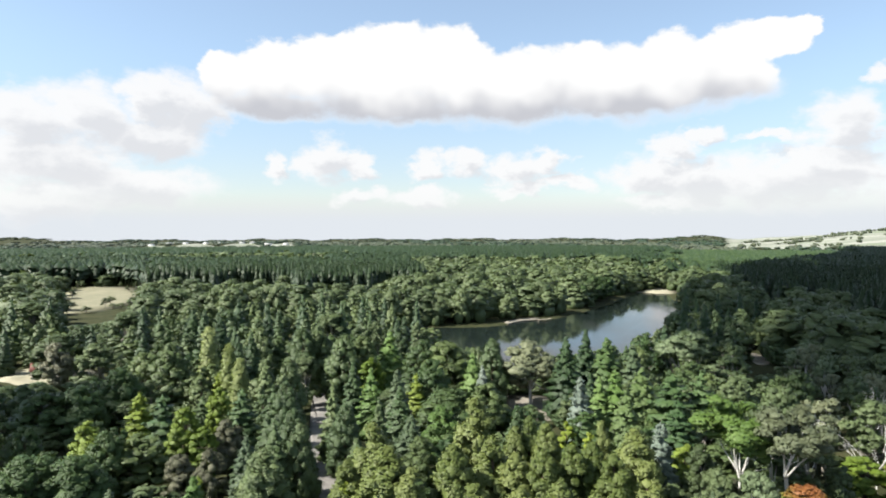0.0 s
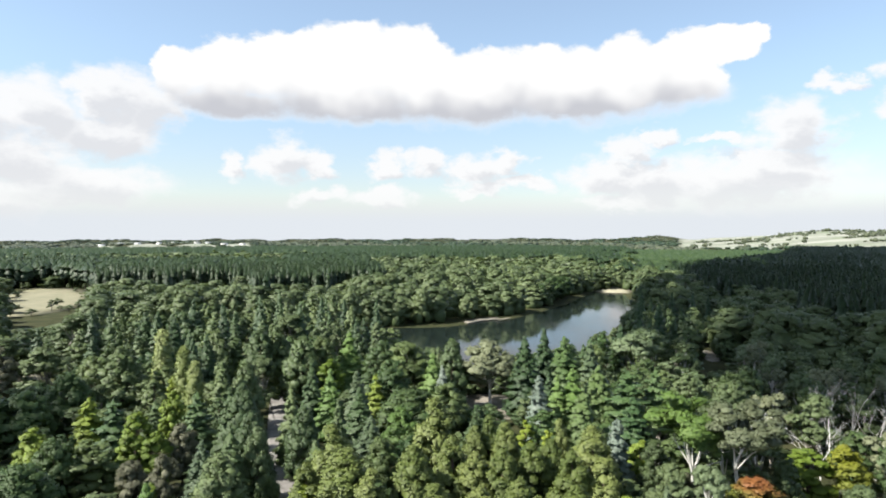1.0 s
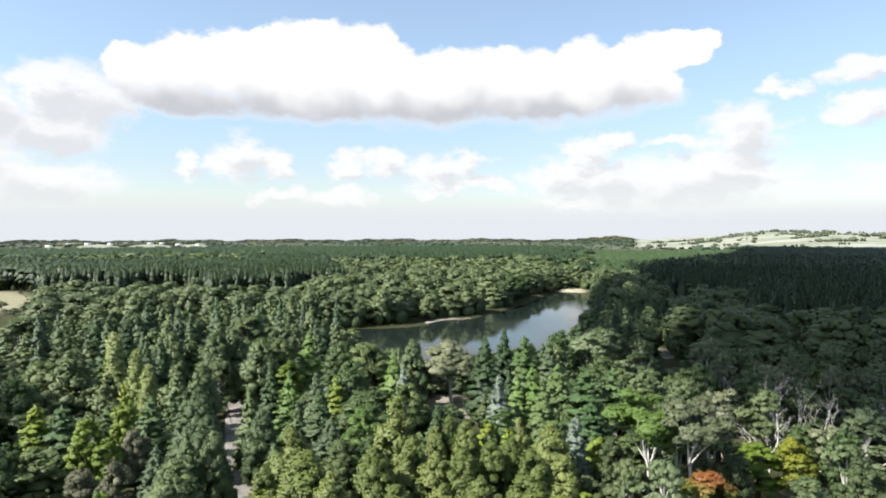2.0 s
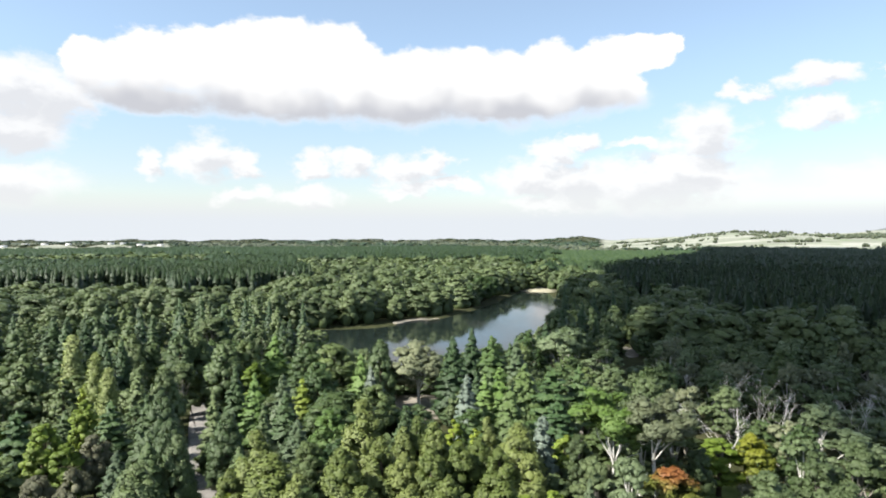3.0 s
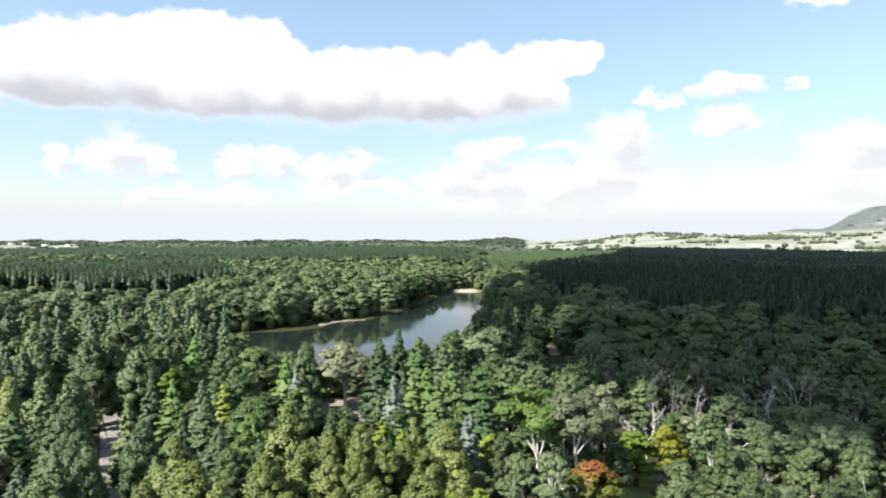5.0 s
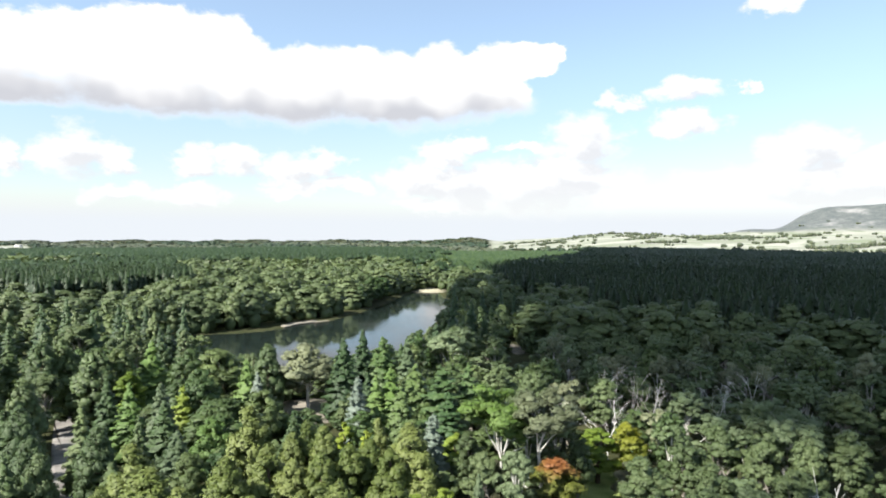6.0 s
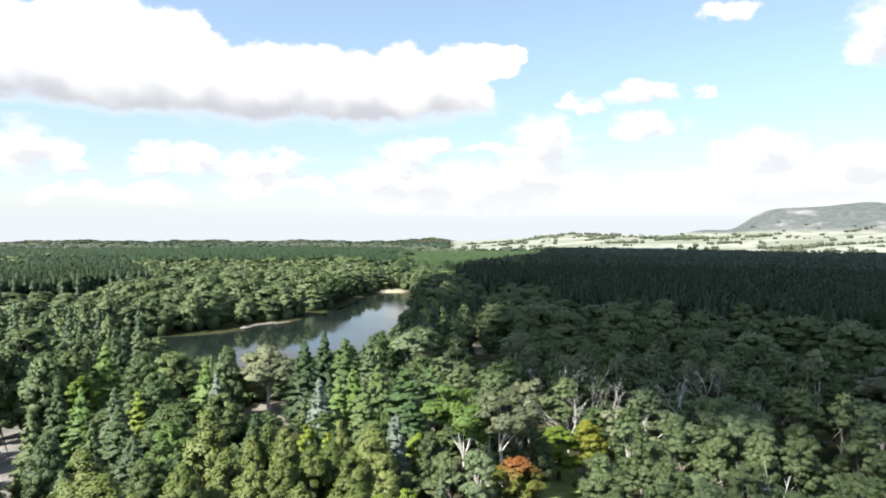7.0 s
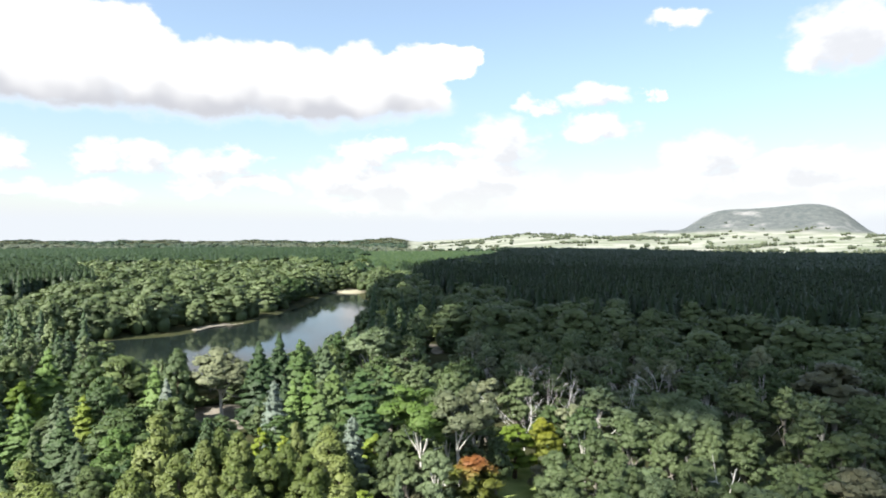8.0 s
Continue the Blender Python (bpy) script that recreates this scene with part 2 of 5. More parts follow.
def ground_material():
    m, n = surface("forest_floor_and_dry_grass")
    at = n.add("ShaderNodeTexCoord").outputs["Object"]
    dry = n.add("ShaderNodeAttribute", attribute_name="dry").outputs["Fac"]
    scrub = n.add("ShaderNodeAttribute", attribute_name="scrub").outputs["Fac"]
    big, mid, small = n.noise(at, 0.012, 4), n.noise(at, 0.11, 5, 0.6), n.noise(at, 2.2, 4, 0.6)
    floor = n.mix(n.ramp(mid, 0.35, 0.65), (0.022, 0.026, 0.012), (0.06, 0.058, 0.03))
    floor = n.mix(n.ramp(small, 0.3, 0.8), floor, (0.04, 0.05, 0.02))
    strip = n.noise(n.vec("MULTIPLY", at, (0.0022, 0.0045, 0.0)), 1.0, 2)
    grass = n.mix(n.ramp(strip, 0.42, 0.58), (0.20, 0.212, 0.17), (0.30, 0.305, 0.26))
    grass = n.mix(n.ramp(big, 0.5, 0.62), grass, (0.17, 0.20, 0.13))
    # hill scrub, greyed and blued in its colour to stand for distance haze
    hazed_wood = n.mix(n.ramp(n.noise(at, 0.028, 6, 0.75), 0.3, 0.72), (0.07, 0.084, 0.085), (0.125, 0.134, 0.130))
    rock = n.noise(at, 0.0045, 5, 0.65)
    hazed_wood = n.mix(n.ramp(rock, 0.54, 0.74), hazed_wood, (0.27, 0.27, 0.262))
    p = n.add("ShaderNodeBsdfPrincipled")
    n.plug(p.inputs["Base Color"], n.mix(scrub, n.mix(n.ramp(dry, 0.3, 0.7), floor, grass), hazed_wood))
    p.inputs["Roughness"].default_value, p.inputs["Specular IOR Level"].default_value = 0.95, 0.1
    finish(n, p, small, 0.5, 0.3)
    return m


def water_material():
    m, n = surface("lake_water")
    at = n.add("ShaderNodeTexCoord").outputs["Object"]
    wind = n.ramp(n.noise(n.vec("MULTIPLY", at, (0.02, 0.006, 0.0)), 1.0, 3), 0.4, 0.6)
    ripple = n.noise(n.vec("MULTIPLY", at, (0.5, 0.9, 0.0)), 1.6, 4, 0.6)
    p = n.add("ShaderNodeBsdfPrincipled")
    p.inputs["Base Color"].default_value = (0.012, 0.018, 0.016, 1)
    p.inputs["IOR"].default_value = 1.33
    n.plug(p.inputs["Roughness"], n.math("ADD", n.math("MULTIPLY", wind, 0.10), 0.05))
    finish(n, p, ripple, 0.06, 0.05)
    return m


MAT = {
    "ground": ground_material(),
    "water": water_material(),
    "gravel": plain("pale_gravel", (0.11, 0.105, 0.10), (0.24, 0.23, 0.215), scale=0.25, fine=20),
    "sand": plain("pale_sand_and_dry_grass", (0.20, 0.19, 0.135), (0.34, 0.32, 0.235), scale=0.12, fine=25),
    "hay": plain("dry_hilltop_grass", (0.15, 0.15, 0.09), (0.25, 0.235, 0.16), scale=0.06, fine=25),
    "earth": plain("pinkish_bare_earth", (0.15, 0.136, 0.112), (0.27, 0.248, 0.21), scale=0.2, fine=25),
    "lawn": plain("mown_lawn", (0.13, 0.18, 0.05), (0.26, 0.31, 0.11), scale=0.2, fine=25),
    "rock": plain("bleached_rock_slab", (0.20, 0.18, 0.155), (0.36, 0.33, 0.29), scale=0.3, fine=10),
    "roof_red": plain("rusty_red_roof", (0.10, 0.035, 0.025), (0.17, 0.06, 0.045), rough=0.6),
    "roof_grey": plain("grey_sheet_roof", (0.35, 0.36, 0.37), (0.5, 0.5, 0.5), rough=0.5),
    "wall": plain("pale_wall", (0.5, 0.46, 0.40), (0.68, 0.64, 0.57)),
    "white": plain("white_paint", (0.72, 0.72, 0.70), (0.84, 0.84, 0.82), rough=0.5),
    "timber": plain("weathered_timber", (0.22, 0.19, 0.15), (0.38, 0.34, 0.28), scale=2.0),
    "glass": plain("dark_window", (0.02, 0.025, 0.03), (0.04, 0.045, 0.05), rough=0.1, gloss=0.6),
    "cloud": plain("white_cloud", (0.85, 0.85, 0.86), (0.92, 0.92, 0.92), rough=1.0, scale=0.01, gloss=0.0),
}

# ---- mesh tools ----
ICO_V = []
for s1 in (-1, 1):
    for s2 in (-1, 1):
        g = (1 + 5 ** 0.5) / 2
        ICO_V += [(0, s1, s2 * g), (s1, s2 * g, 0), (s2 * g, 0, s1)]
ICO_V = np.array(ICO_V, float)
ICO_V /= np.linalg.norm(ICO_V[0])
ICO_F = [(i, j, k) for i in range(12) for j in range(i + 1, 12) for k in range(j + 1, 12)
         if max(np.linalg.norm(ICO_V[a] - ICO_V[b]) for a, b in ((i, j), (j, k), (i, k))) < 1.1]
ICO_F = np.array([f if np.dot(np.cross(ICO_V[f[1]] - ICO_V[f[0]], ICO_V[f[2]] - ICO_V[f[0]]), ICO_V[f[0]]) > 0
                  else (f[0], f[2], f[1]) for f in ICO_F])


def finer(v, f):
    """Each triangle cut into four, out on the sphere."""
    v, seen, out = [tuple(p) for p in v], {}, []

    def mid(a, b):
        key = (min(a, b), max(a, b))
        if key not in seen:
            m = np.add(v[a], v[b])
            seen[key] = len(v)
            v.append(tuple(m / np.linalg.norm(m)))
        return seen[key]

    for a, b, c in f:
        p, q, r_ = mid(a, b), mid(b, c), mid(c, a)
        out += [(a, p, r_), (p, b, q), (r_, q, c), (p, q, r_)]
    return np.array(v), np.array(out)


BALL_V, BALL_F = finer(ICO_V, ICO_F)
# sprays of leaves: tilt, inner and outer reach, share of their own normal
RAGGED = [0.5, 0.72, 1.32, 0.5]


class Shape:
    """A heap of triangles."""

    def __init__(self):
        self.v, self.f, self.nrm, self.n = [], [], [], 0

    def put(self, v, f, nrm=None):
        self.v.append(np.asarray(v, float))
        self.f.append(np.asarray(f, int) + self.n)
        self.nrm.append(np.zeros((len(v), 3)) if nrm is None else np.asarray(nrm, float))
        self.n += len(v)
        return self

    def arrays(self):
        return np.concatenate(self.v), np.concatenate(self.f)

    def normals(self):
        """The leaves of a crown are lit as rounded masses, not one by one."""
        v, f = self.arrays()
        n = np.concatenate(self.nrm)
        own = np.cross(v[f[:, 1]] - v[f[:, 0]], v[f[:, 2]] - v[f[:, 0]])
        auto = np.zeros_like(v)
        for k in range(3):
            np.add.at(auto, f[:, k], own)
        n = np.where(np.abs(n).sum(1, keepdims=True) < 1e-6, auto, n)
        n = n / (np.linalg.norm(n, axis=1, keepdims=True) + 1e-9)
        lo, hi = v.min(0), v.max(0)
        out = (v - (lo * (0.5, 0.5, 0.65) + hi * (0.5, 0.5, 0.35))) / ((hi - lo) / 2 + 1e-6)
        n = n + 0.75 * out / (np.linalg.norm(out, axis=1, keepdims=True) + 1e-6)
        return n / (np.linalg.norm(n, axis=1, keepdims=True) + 1e-9)

    def blob(self, c, r, rng=None, fine=False, turn=0.0, tilt=0.0):
        """A lumpy ball, stretched by r, then tilted down and turned."""
        u, f = (BALL_V, BALL_F) if fine else (ICO_V, ICO_F)
        r = np.broadcast_to(np.asarray(r, float), 3)
        v, nv = u * r, u / r
        nv = nv / np.linalg.norm(nv, axis=1, keepdims=True)
        if rng is not None:
            v = v * rng.uniform(0.72 if fine else 0.8, 1.22, (len(v), 1))
        ct, st, ca, sa = math.cos(tilt), math.sin(tilt), math.cos(turn), math.sin(turn)
        m = np.array(((ca * ct, -sa, ca * st), (sa * ct, ca, sa * st), (-st, 0, ct)))
        return self.put(v @ m.T + c, f, None if fine else nv @ m.T)

    def tube(self, pts, radii, sides=6):
        pts = np.asarray(pts, float)
        rings = []
        for i, p in enumerate(pts):
            way = pts[min(i + 1, len(pts) - 1)] - pts[max(i - 1, 0)]
            way = way / (np.linalg.norm(way) + 1e-9)
            a = np.cross(way, (0.3, 1.0, 0.11))
            a /= np.linalg.norm(a) + 1e-9
            b = np.cross(way, a)
            ang = np.arange(sides) * 2 * np.pi / sides
            rings.append(p + radii[i] * (np.cos(ang)[:, None] * a + np.sin(ang)[:, None] * b))
        f = []
        for i in range(len(pts) - 1):
            for s in range(sides):
                q, t = i * sides + s, i * sides + (s + 1) % sides
                f += [(q, t, t + sides), (q, t + sides, q + sides)]
        return self.put(np.concatenate(rings), f)

    def sprays(self, p, out, size, rng, jitter=None, up=0.3, long=1.0):
        """Small leaf sprays at the points p, facing roughly along out."""
        n = len(p)
        nrm = out + rng.normal(0, RAGGED[0] if jitter is None else jitter, (n, 3)) + (0, 0, up)
        nrm /= np.linalg.norm(nrm, axis=1, keepdims=True) + 1e-9
        a = np.cross(nrm, rng.normal(size=(n, 3)))
        a /= np.linalg.norm(a, axis=1, keepdims=True) + 1e-9
        b = np.cross(nrm, a)
        s = size * rng.uniform(0.6, 1.4, (n, 1))
        v = np.stack([p + b * s * 0.75 * long, p - b * s * 0.45 + a * s * 0.55, p - b * s * 0.45 - a * s * 0.55], 1)
        soft = out / (np.linalg.norm(out, axis=1, keepdims=True) + 1e-9) + RAGGED[3] * nrm + (0, 0, 0.1)
        return self.put(v.reshape(-1, 3), np.arange(3 * n).reshape(n, 3)[:, ::-1], np.repeat(soft, 3, axis=0))

    def lobe(self, c, r, n, size, rng, core=0.8, up=0.3, fine=False):
        """A bunch of foliage: a lumpy mass fringed with sprays of leaves."""
        u = rng.normal(size=(n, 3))
        u /= np.linalg.norm(u, axis=1, keepdims=True)
        low = (u[:, 2] < -0.25) & (rng.random(n) < 0.7)
        u[low, 2] *= -1
        r = np.asarray(r, float)
        p = c + u * r * rng.uniform(RAGGED[1], RAGGED[2], (n, 1))
        if core:
            self.blob(c, r * core, rng=rng, fine=fine)
        return self.sprays(p, u / r * r.mean(), size, rng, up=up) if n else self


def mesh_from(name, v, f, mat, tint=None, smooth=False, nrm=None):
    me = bpy.data.meshes.new(name)
    me.vertices.add(len(v))
    me.vertices.foreach_set("co", np.ascontiguousarray(v, np.float32).ravel())
    me.loops.add(3 * len(f))
    me.loops.foreach_set("vertex_index", np.ascontiguousarray(f, np.int32).ravel())
    me.polygons.add(len(f))
    me.polygons.foreach_set("loop_start", np.arange(0, 3 * len(f), 3, dtype=np.int32))
    if tint is not None:
        me.attributes.new("tint", "FLOAT", "POINT").data.foreach_set("value", np.ascontiguousarray(tint, np.float32))
    if smooth:
        me.polygons.foreach_set("use_smooth", np.ones(len(f), bool))
    me.update(calc_edges=True)
    if nrm is not None:
        me.attributes.new("custom_normal", "FLOAT_VECTOR", "POINT").data.foreach_set("vector", np.ascontiguousarray(nrm, np.float32).ravel())
    me.materials.append(mat)
    return me


def part(name, shape, mat, parent=None, label=""):
    v, f = shape.arrays() if isinstance(shape, Shape) else shape
    ob = new(name, mesh_from(name, v, f, mat, smooth=name in ("crown", "trunk"), nrm=shape.normals() if name == "crown" else None))
    if parent:
        ob.parent = parent
    return tagged(ob, label)


def box(shape, lo, hi):
    (a, b, c), (d, e, g) = lo, hi
    v = [(a, b, c), (d, b, c), (d, e, c), (a, e, c), (a, b, g), (d, b, g), (d, e, g), (a, e, g)]
    f = [(0, 2, 1), (0, 3, 2), (4, 5, 6), (4, 6, 7), (0, 1, 5), (0, 5, 4), (1, 2, 6), (1, 6, 5), (2, 3, 7), (2, 7, 6),
         (3, 0, 4), (3, 4, 7)]
    return shape.put(v, f)

# ---- the lie of the land ----
def closed_curve(points, steps=8):
    p = np.array(points, float)
    out = []
    for i in range(len(p)):
        a, b, c, d = p[i - 1], p[i], p[(i + 1) % len(p)], p[(i + 2) % len(p)]
        for t in np.arange(steps) / steps:
            out.append(0.5 * (2 * b + (c - a) * t + (2 * a - 5 * b + 4 * c - d) * t * t + (3 * b - a - 3 * c + d) * t ** 3))
    return np.array(out)


def inside(poly, x, y):
    hit = np.zeros(np.shape(x), bool)
    for (x1, y1), (x2, y2) in zip(poly, np.roll(poly, -1, 0)):
        cross = ((y1 > y) != (y2 > y)) & (x < (x2 - x1) * (y - y1) / (y2 - y1 + 1e-12) + x1)
        hit ^= cross
    return hit


def distance_to(poly, x, y):
    best = np.full(np.shape(x), 1e9)
    for (x1, y1), (x2, y2) in zip(poly, np.roll(poly, -1, 0)):
        dx, dy = x2 - x1, y2 - y1
        t = np.clip(((x - x1) * dx + (y - y1) * dy) / (dx * dx + dy * dy + 1e-9), 0, 1)
        best = np.minimum(best, np.hypot(x - x1 - t * dx, y - y1 - t * dy))
    return best


LAKE = closed_curve([(169, 530), (178, 506), (158, 428), (135, 369), (112, 326), (97, 292), (90, 258), (79, 233), (63, 223),
                     (45, 221), (30, 208), (18, 204), (11, 232), (2, 264), (-14, 290), (-25, 316), (-18, 329), (-2, 332),
                     (17, 332), (34, 341), (43, 354), (61, 362), (82, 389), (113, 436), (140, 488)])


def bearing(x, y):
    return np.degrees(np.arctan2(x, y)), np.hypot(x, y)


def step(x, a, b):
    t = np.clip((x - a) / (b - a), 0, 1)
    return t * t * (3 - 2 * t)


def land(x, y):
    """Height of the ground."""
    az, d = bearing(x, y)
    z = np.zeros(np.shape(x))
    rise = step(az, 23, 38)
    z += rise * step(d, 1500, 3600) * 54
    z += rise * step(d, 1900, 2600) * 6 * np.sin(x * 0.006 + 1) * np.cos(y * 0.004)
    # the granite hill
    z += 168 * np.exp(-(((az - 54.3) / 6.0) ** 6) - ((d - 4250) / 420) ** 2)
    z += 20 * np.exp(-(((az - 57.0) / 2.5) ** 2) - ((d - 4250) / 420) ** 2)
    z += 48 * np.exp(-(((az - 33) / 2.4) ** 2) - ((d - 3900) / 300) ** 2) * 0.35
    z += 36 * np.exp(-(((az - 45.8) / 2.1) ** 2) - ((d - 4250) / 420) ** 2)
    # low ridges close the view
    z += (1 - rise) * step(d, 3600, 4600) * (12 + 5 * np.sin(az * 0.7) + 3 * np.sin(az * 1.9 + 1))
    z += 20 * np.exp(-((az + 35) / 3.2) ** 2) * step(d, 3900, 4600)
    z += 24 * np.exp(-((az - 22.4) / 1.5) ** 2) * step(d, 3900, 4600)
    z += 13 * step(az, -27, -22) * step(-az, 11, 15) * step(d, 2200, 2600) * step(-d, -3500, -3200)
    near = (d < 700) & (d > 100)
    wet = np.where(near & inside(LAKE, x, y), distance_to(LAKE, x, y), 0.0) if np.any(near) else 0.0
    return z - 2.2 * np.clip(wet / 5.0, 0, 1) - np.where(wet > 0, 0.3, 0.0)


def dry_land(x, y):
    """1 in open pasture."""
    az, d = bearing(x, y)
    edge = 1330 + 50 * np.sin(az * 0.45) + np.where(az < 42, (42 - az) * 55, (42 - az) * 6)
    far_farms = step(az, -26, -24) * step(-az, 12, 14) * step(d, 2350, 2450) * step(-d, -3300, -3200) * step(np.sin(az * 1.7) + np.sin(d * 0.006), -0.2, 0.2)
    return np.maximum(step(az, 22, 26) * step(d, edge, edge + 60), far_farms)


def build_ground():
    az = np.radians(np.concatenate([np.arange(-180, -40, 4.0), np.arange(-40, 68, 0.45), np.arange(68, 180, 4.0)]))
    ring = np.concatenate([np.linspace(4, 150, 16), 150 * 1.017 ** np.arange(1, 212)])
    ring = ring[ring < 4980]
    d, a = np.meshgrid(ring, az, indexing="ij")
    x, y = d * np.sin(a), d * np.cos(a)
    v = np.stack([x, y, land(x, y)], -1).reshape(-1, 3)
    nr, na = d.shape
    i, j = np.meshgrid(np.arange(nr - 1), np.arange(na), indexing="ij")
    p, q = i * na + j, i * na + (j + 1) % na
    f = np.concatenate([np.stack([p, p + na, q + na], -1).reshape(-1, 3), np.stack([p, q + na, q], -1).reshape(-1, 3)])
    f = f[:, ::-1]
    v = np.concatenate([v, [(0, 0, 0)]])
    hub = np.array([(len(v) - 1, (k + 1) % na, k) for k in range(na)])
    me = mesh_from("ground", v, np.concatenate([f, hub]), MAT["ground"])
    dry = dry_land(v[:, 0], v[:, 1])
    b, dist = bearing(v[:, 0], v[:, 1])
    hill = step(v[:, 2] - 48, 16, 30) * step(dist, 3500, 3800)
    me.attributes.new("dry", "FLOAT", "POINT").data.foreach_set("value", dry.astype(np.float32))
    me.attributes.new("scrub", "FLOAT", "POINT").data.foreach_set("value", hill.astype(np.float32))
    ob = new("ground", me)
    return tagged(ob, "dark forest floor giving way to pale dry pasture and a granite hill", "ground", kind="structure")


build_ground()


def sheet(name, outline, z, mat, label, category):
    """A flat piece of ground with a wavering outline."""
    c = outline.mean(0)
    n = len(outline)
    v = [(c[0], c[1], z)]
    for k in (0.35, 0.7, 1.0):
        v += [(c[0] + (p[0] - c[0]) * k, c[1] + (p[1] - c[1]) * k, z) for p in outline]
    v += [(p[0], p[1], z - 0.3) for p in outline]
    f = [(0, 1 + i, 1 + (i + 1) % n) for i in range(n)]
    for r in range(3):
        for i in range(n):
            a, b = 1 + r * n + i, 1 + r * n + (i + 1) % n
            f += [(a, a + n, b + n), (a, b + n, b)]
    ob = new(name, mesh_from(name, np.array(v), np.array(f), mat))
    return tagged(ob, label, category, kind="structure")


def wavy(points, amount=1.5, steps=8):
    c = closed_curve(points, steps)
    mid = c.mean(0)
    for p in c:
        k = noise.noise(Vector((p[0] * 0.08, p[1] * 0.08, 3.0))) * amount
        w_ = (p - mid) / (np.linalg.norm(p - mid) + 1e-9)
        p += w_ * k
    return c


def build_lake():
    n = len(LAKE)
    # triangulate by a fan of strips through bmesh
    bm = bmesh.new()
    ring = [bm.verts.new((x, y, -0.55)) for x, y in LAKE]
    face = bm.faces.new(ring)
    bmesh.ops.triangulate(bm, faces=[face])
    me = bpy.data.meshes.new("lake")
    bm.normal_update()
    for fc in bm.faces:
        if fc.normal.z < 0:
            fc.normal_flip()
    bm.to_mesh(me)
    bm.free()
    me.materials.append(MAT["water"])
    tagged(new("lake", me), "dark rippled lake mirroring trees and pale sky", "lake", kind="structure")


build_lake()
ROAD = [(-19, 92), (-22, 115), (-26.5, 140), (-31.5, 166), (-36, 190), (-43, 215)]
left_side = [(x - 3.4, y) for x, y in ROAD]
right_side = [(x + 3.4, y) for x, y in reversed(ROAD)]
ROAD_AREA = closed_curve(left_side + right_side, 5)
sheet("road", ROAD_AREA, 0.06, MAT["gravel"], "pale gravel forest track striped by tree shadows", "track")
CLEARING = wavy([(-322, 540), (-330, 600), (-290, 588), (-246, 522), (-214, 428), (-232, 392), (-284, 462)], 9)
sheet("clearing", CLEARING, 0.08, MAT["hay"], "dry straw-coloured grass clearing among the trees", "clearing")
YARD = wavy([(-152, 224), (-138, 232), (-124, 226), (-122, 212), (-132, 204), (-146, 208)], 6)
sheet("yard", YARD, 0.08, MAT["sand"], "pale sandy yard beside a small house", "yard")
PICNIC = wavy([(19, 188), (30, 188), (35, 173), (30, 164), (20, 165), (16, 175)], 3)
sheet("picnic_ground", PICNIC, 0.05, MAT["earth"], "pinkish bare earth under a pale gum", "bare earth")
BEACH = wavy([(160, 526), (182, 508), (194, 530), (192, 580), (214, 680), (272, 820), (340, 950), (333, 956), (262, 822),
              (206, 690), (186, 590), (172, 540)], 2, 6)
sheet("beach", BEACH, 0.06, MAT["sand"], "pale sandy bank and track at the head of the lake", "beach")
GLADE = wavy([(125, 256), (118, 246), (115, 233), (120, 233), (126, 245)], 2)
sheet("glade", GLADE, 0.06, MAT["rock"], "bleached bare ground among dark trees", "glade")
LAWN = wavy([(70, 116), (62, 104), (60, 92), (68, 84), (77, 96), (76, 110)], 2)
sheet("lawn", LAWN, 0.05, MAT["lawn"], "light green mown lawn between garden trees", "lawn")
BANK = wavy([(35, 343), (44, 353), (55, 359), (52, 365), (42, 361), (34, 350)], 1.5)
sheet("bank", BANK, 0.07, MAT["earth"], "pale eroded bank at the water's edge", "bank")
REEDS = wavy([(92, 258), (104, 262), (108, 280), (101, 290), (95, 278)], 2)
sheet("reed_bank", REEDS, 0.06, MAT["lawn"], "light green grassy bank beside the lake", "bank")
OPEN = [REEDS, BANK, ROAD_AREA, CLEARING, YARD, PICNIC, BEACH, GLADE, LAWN]

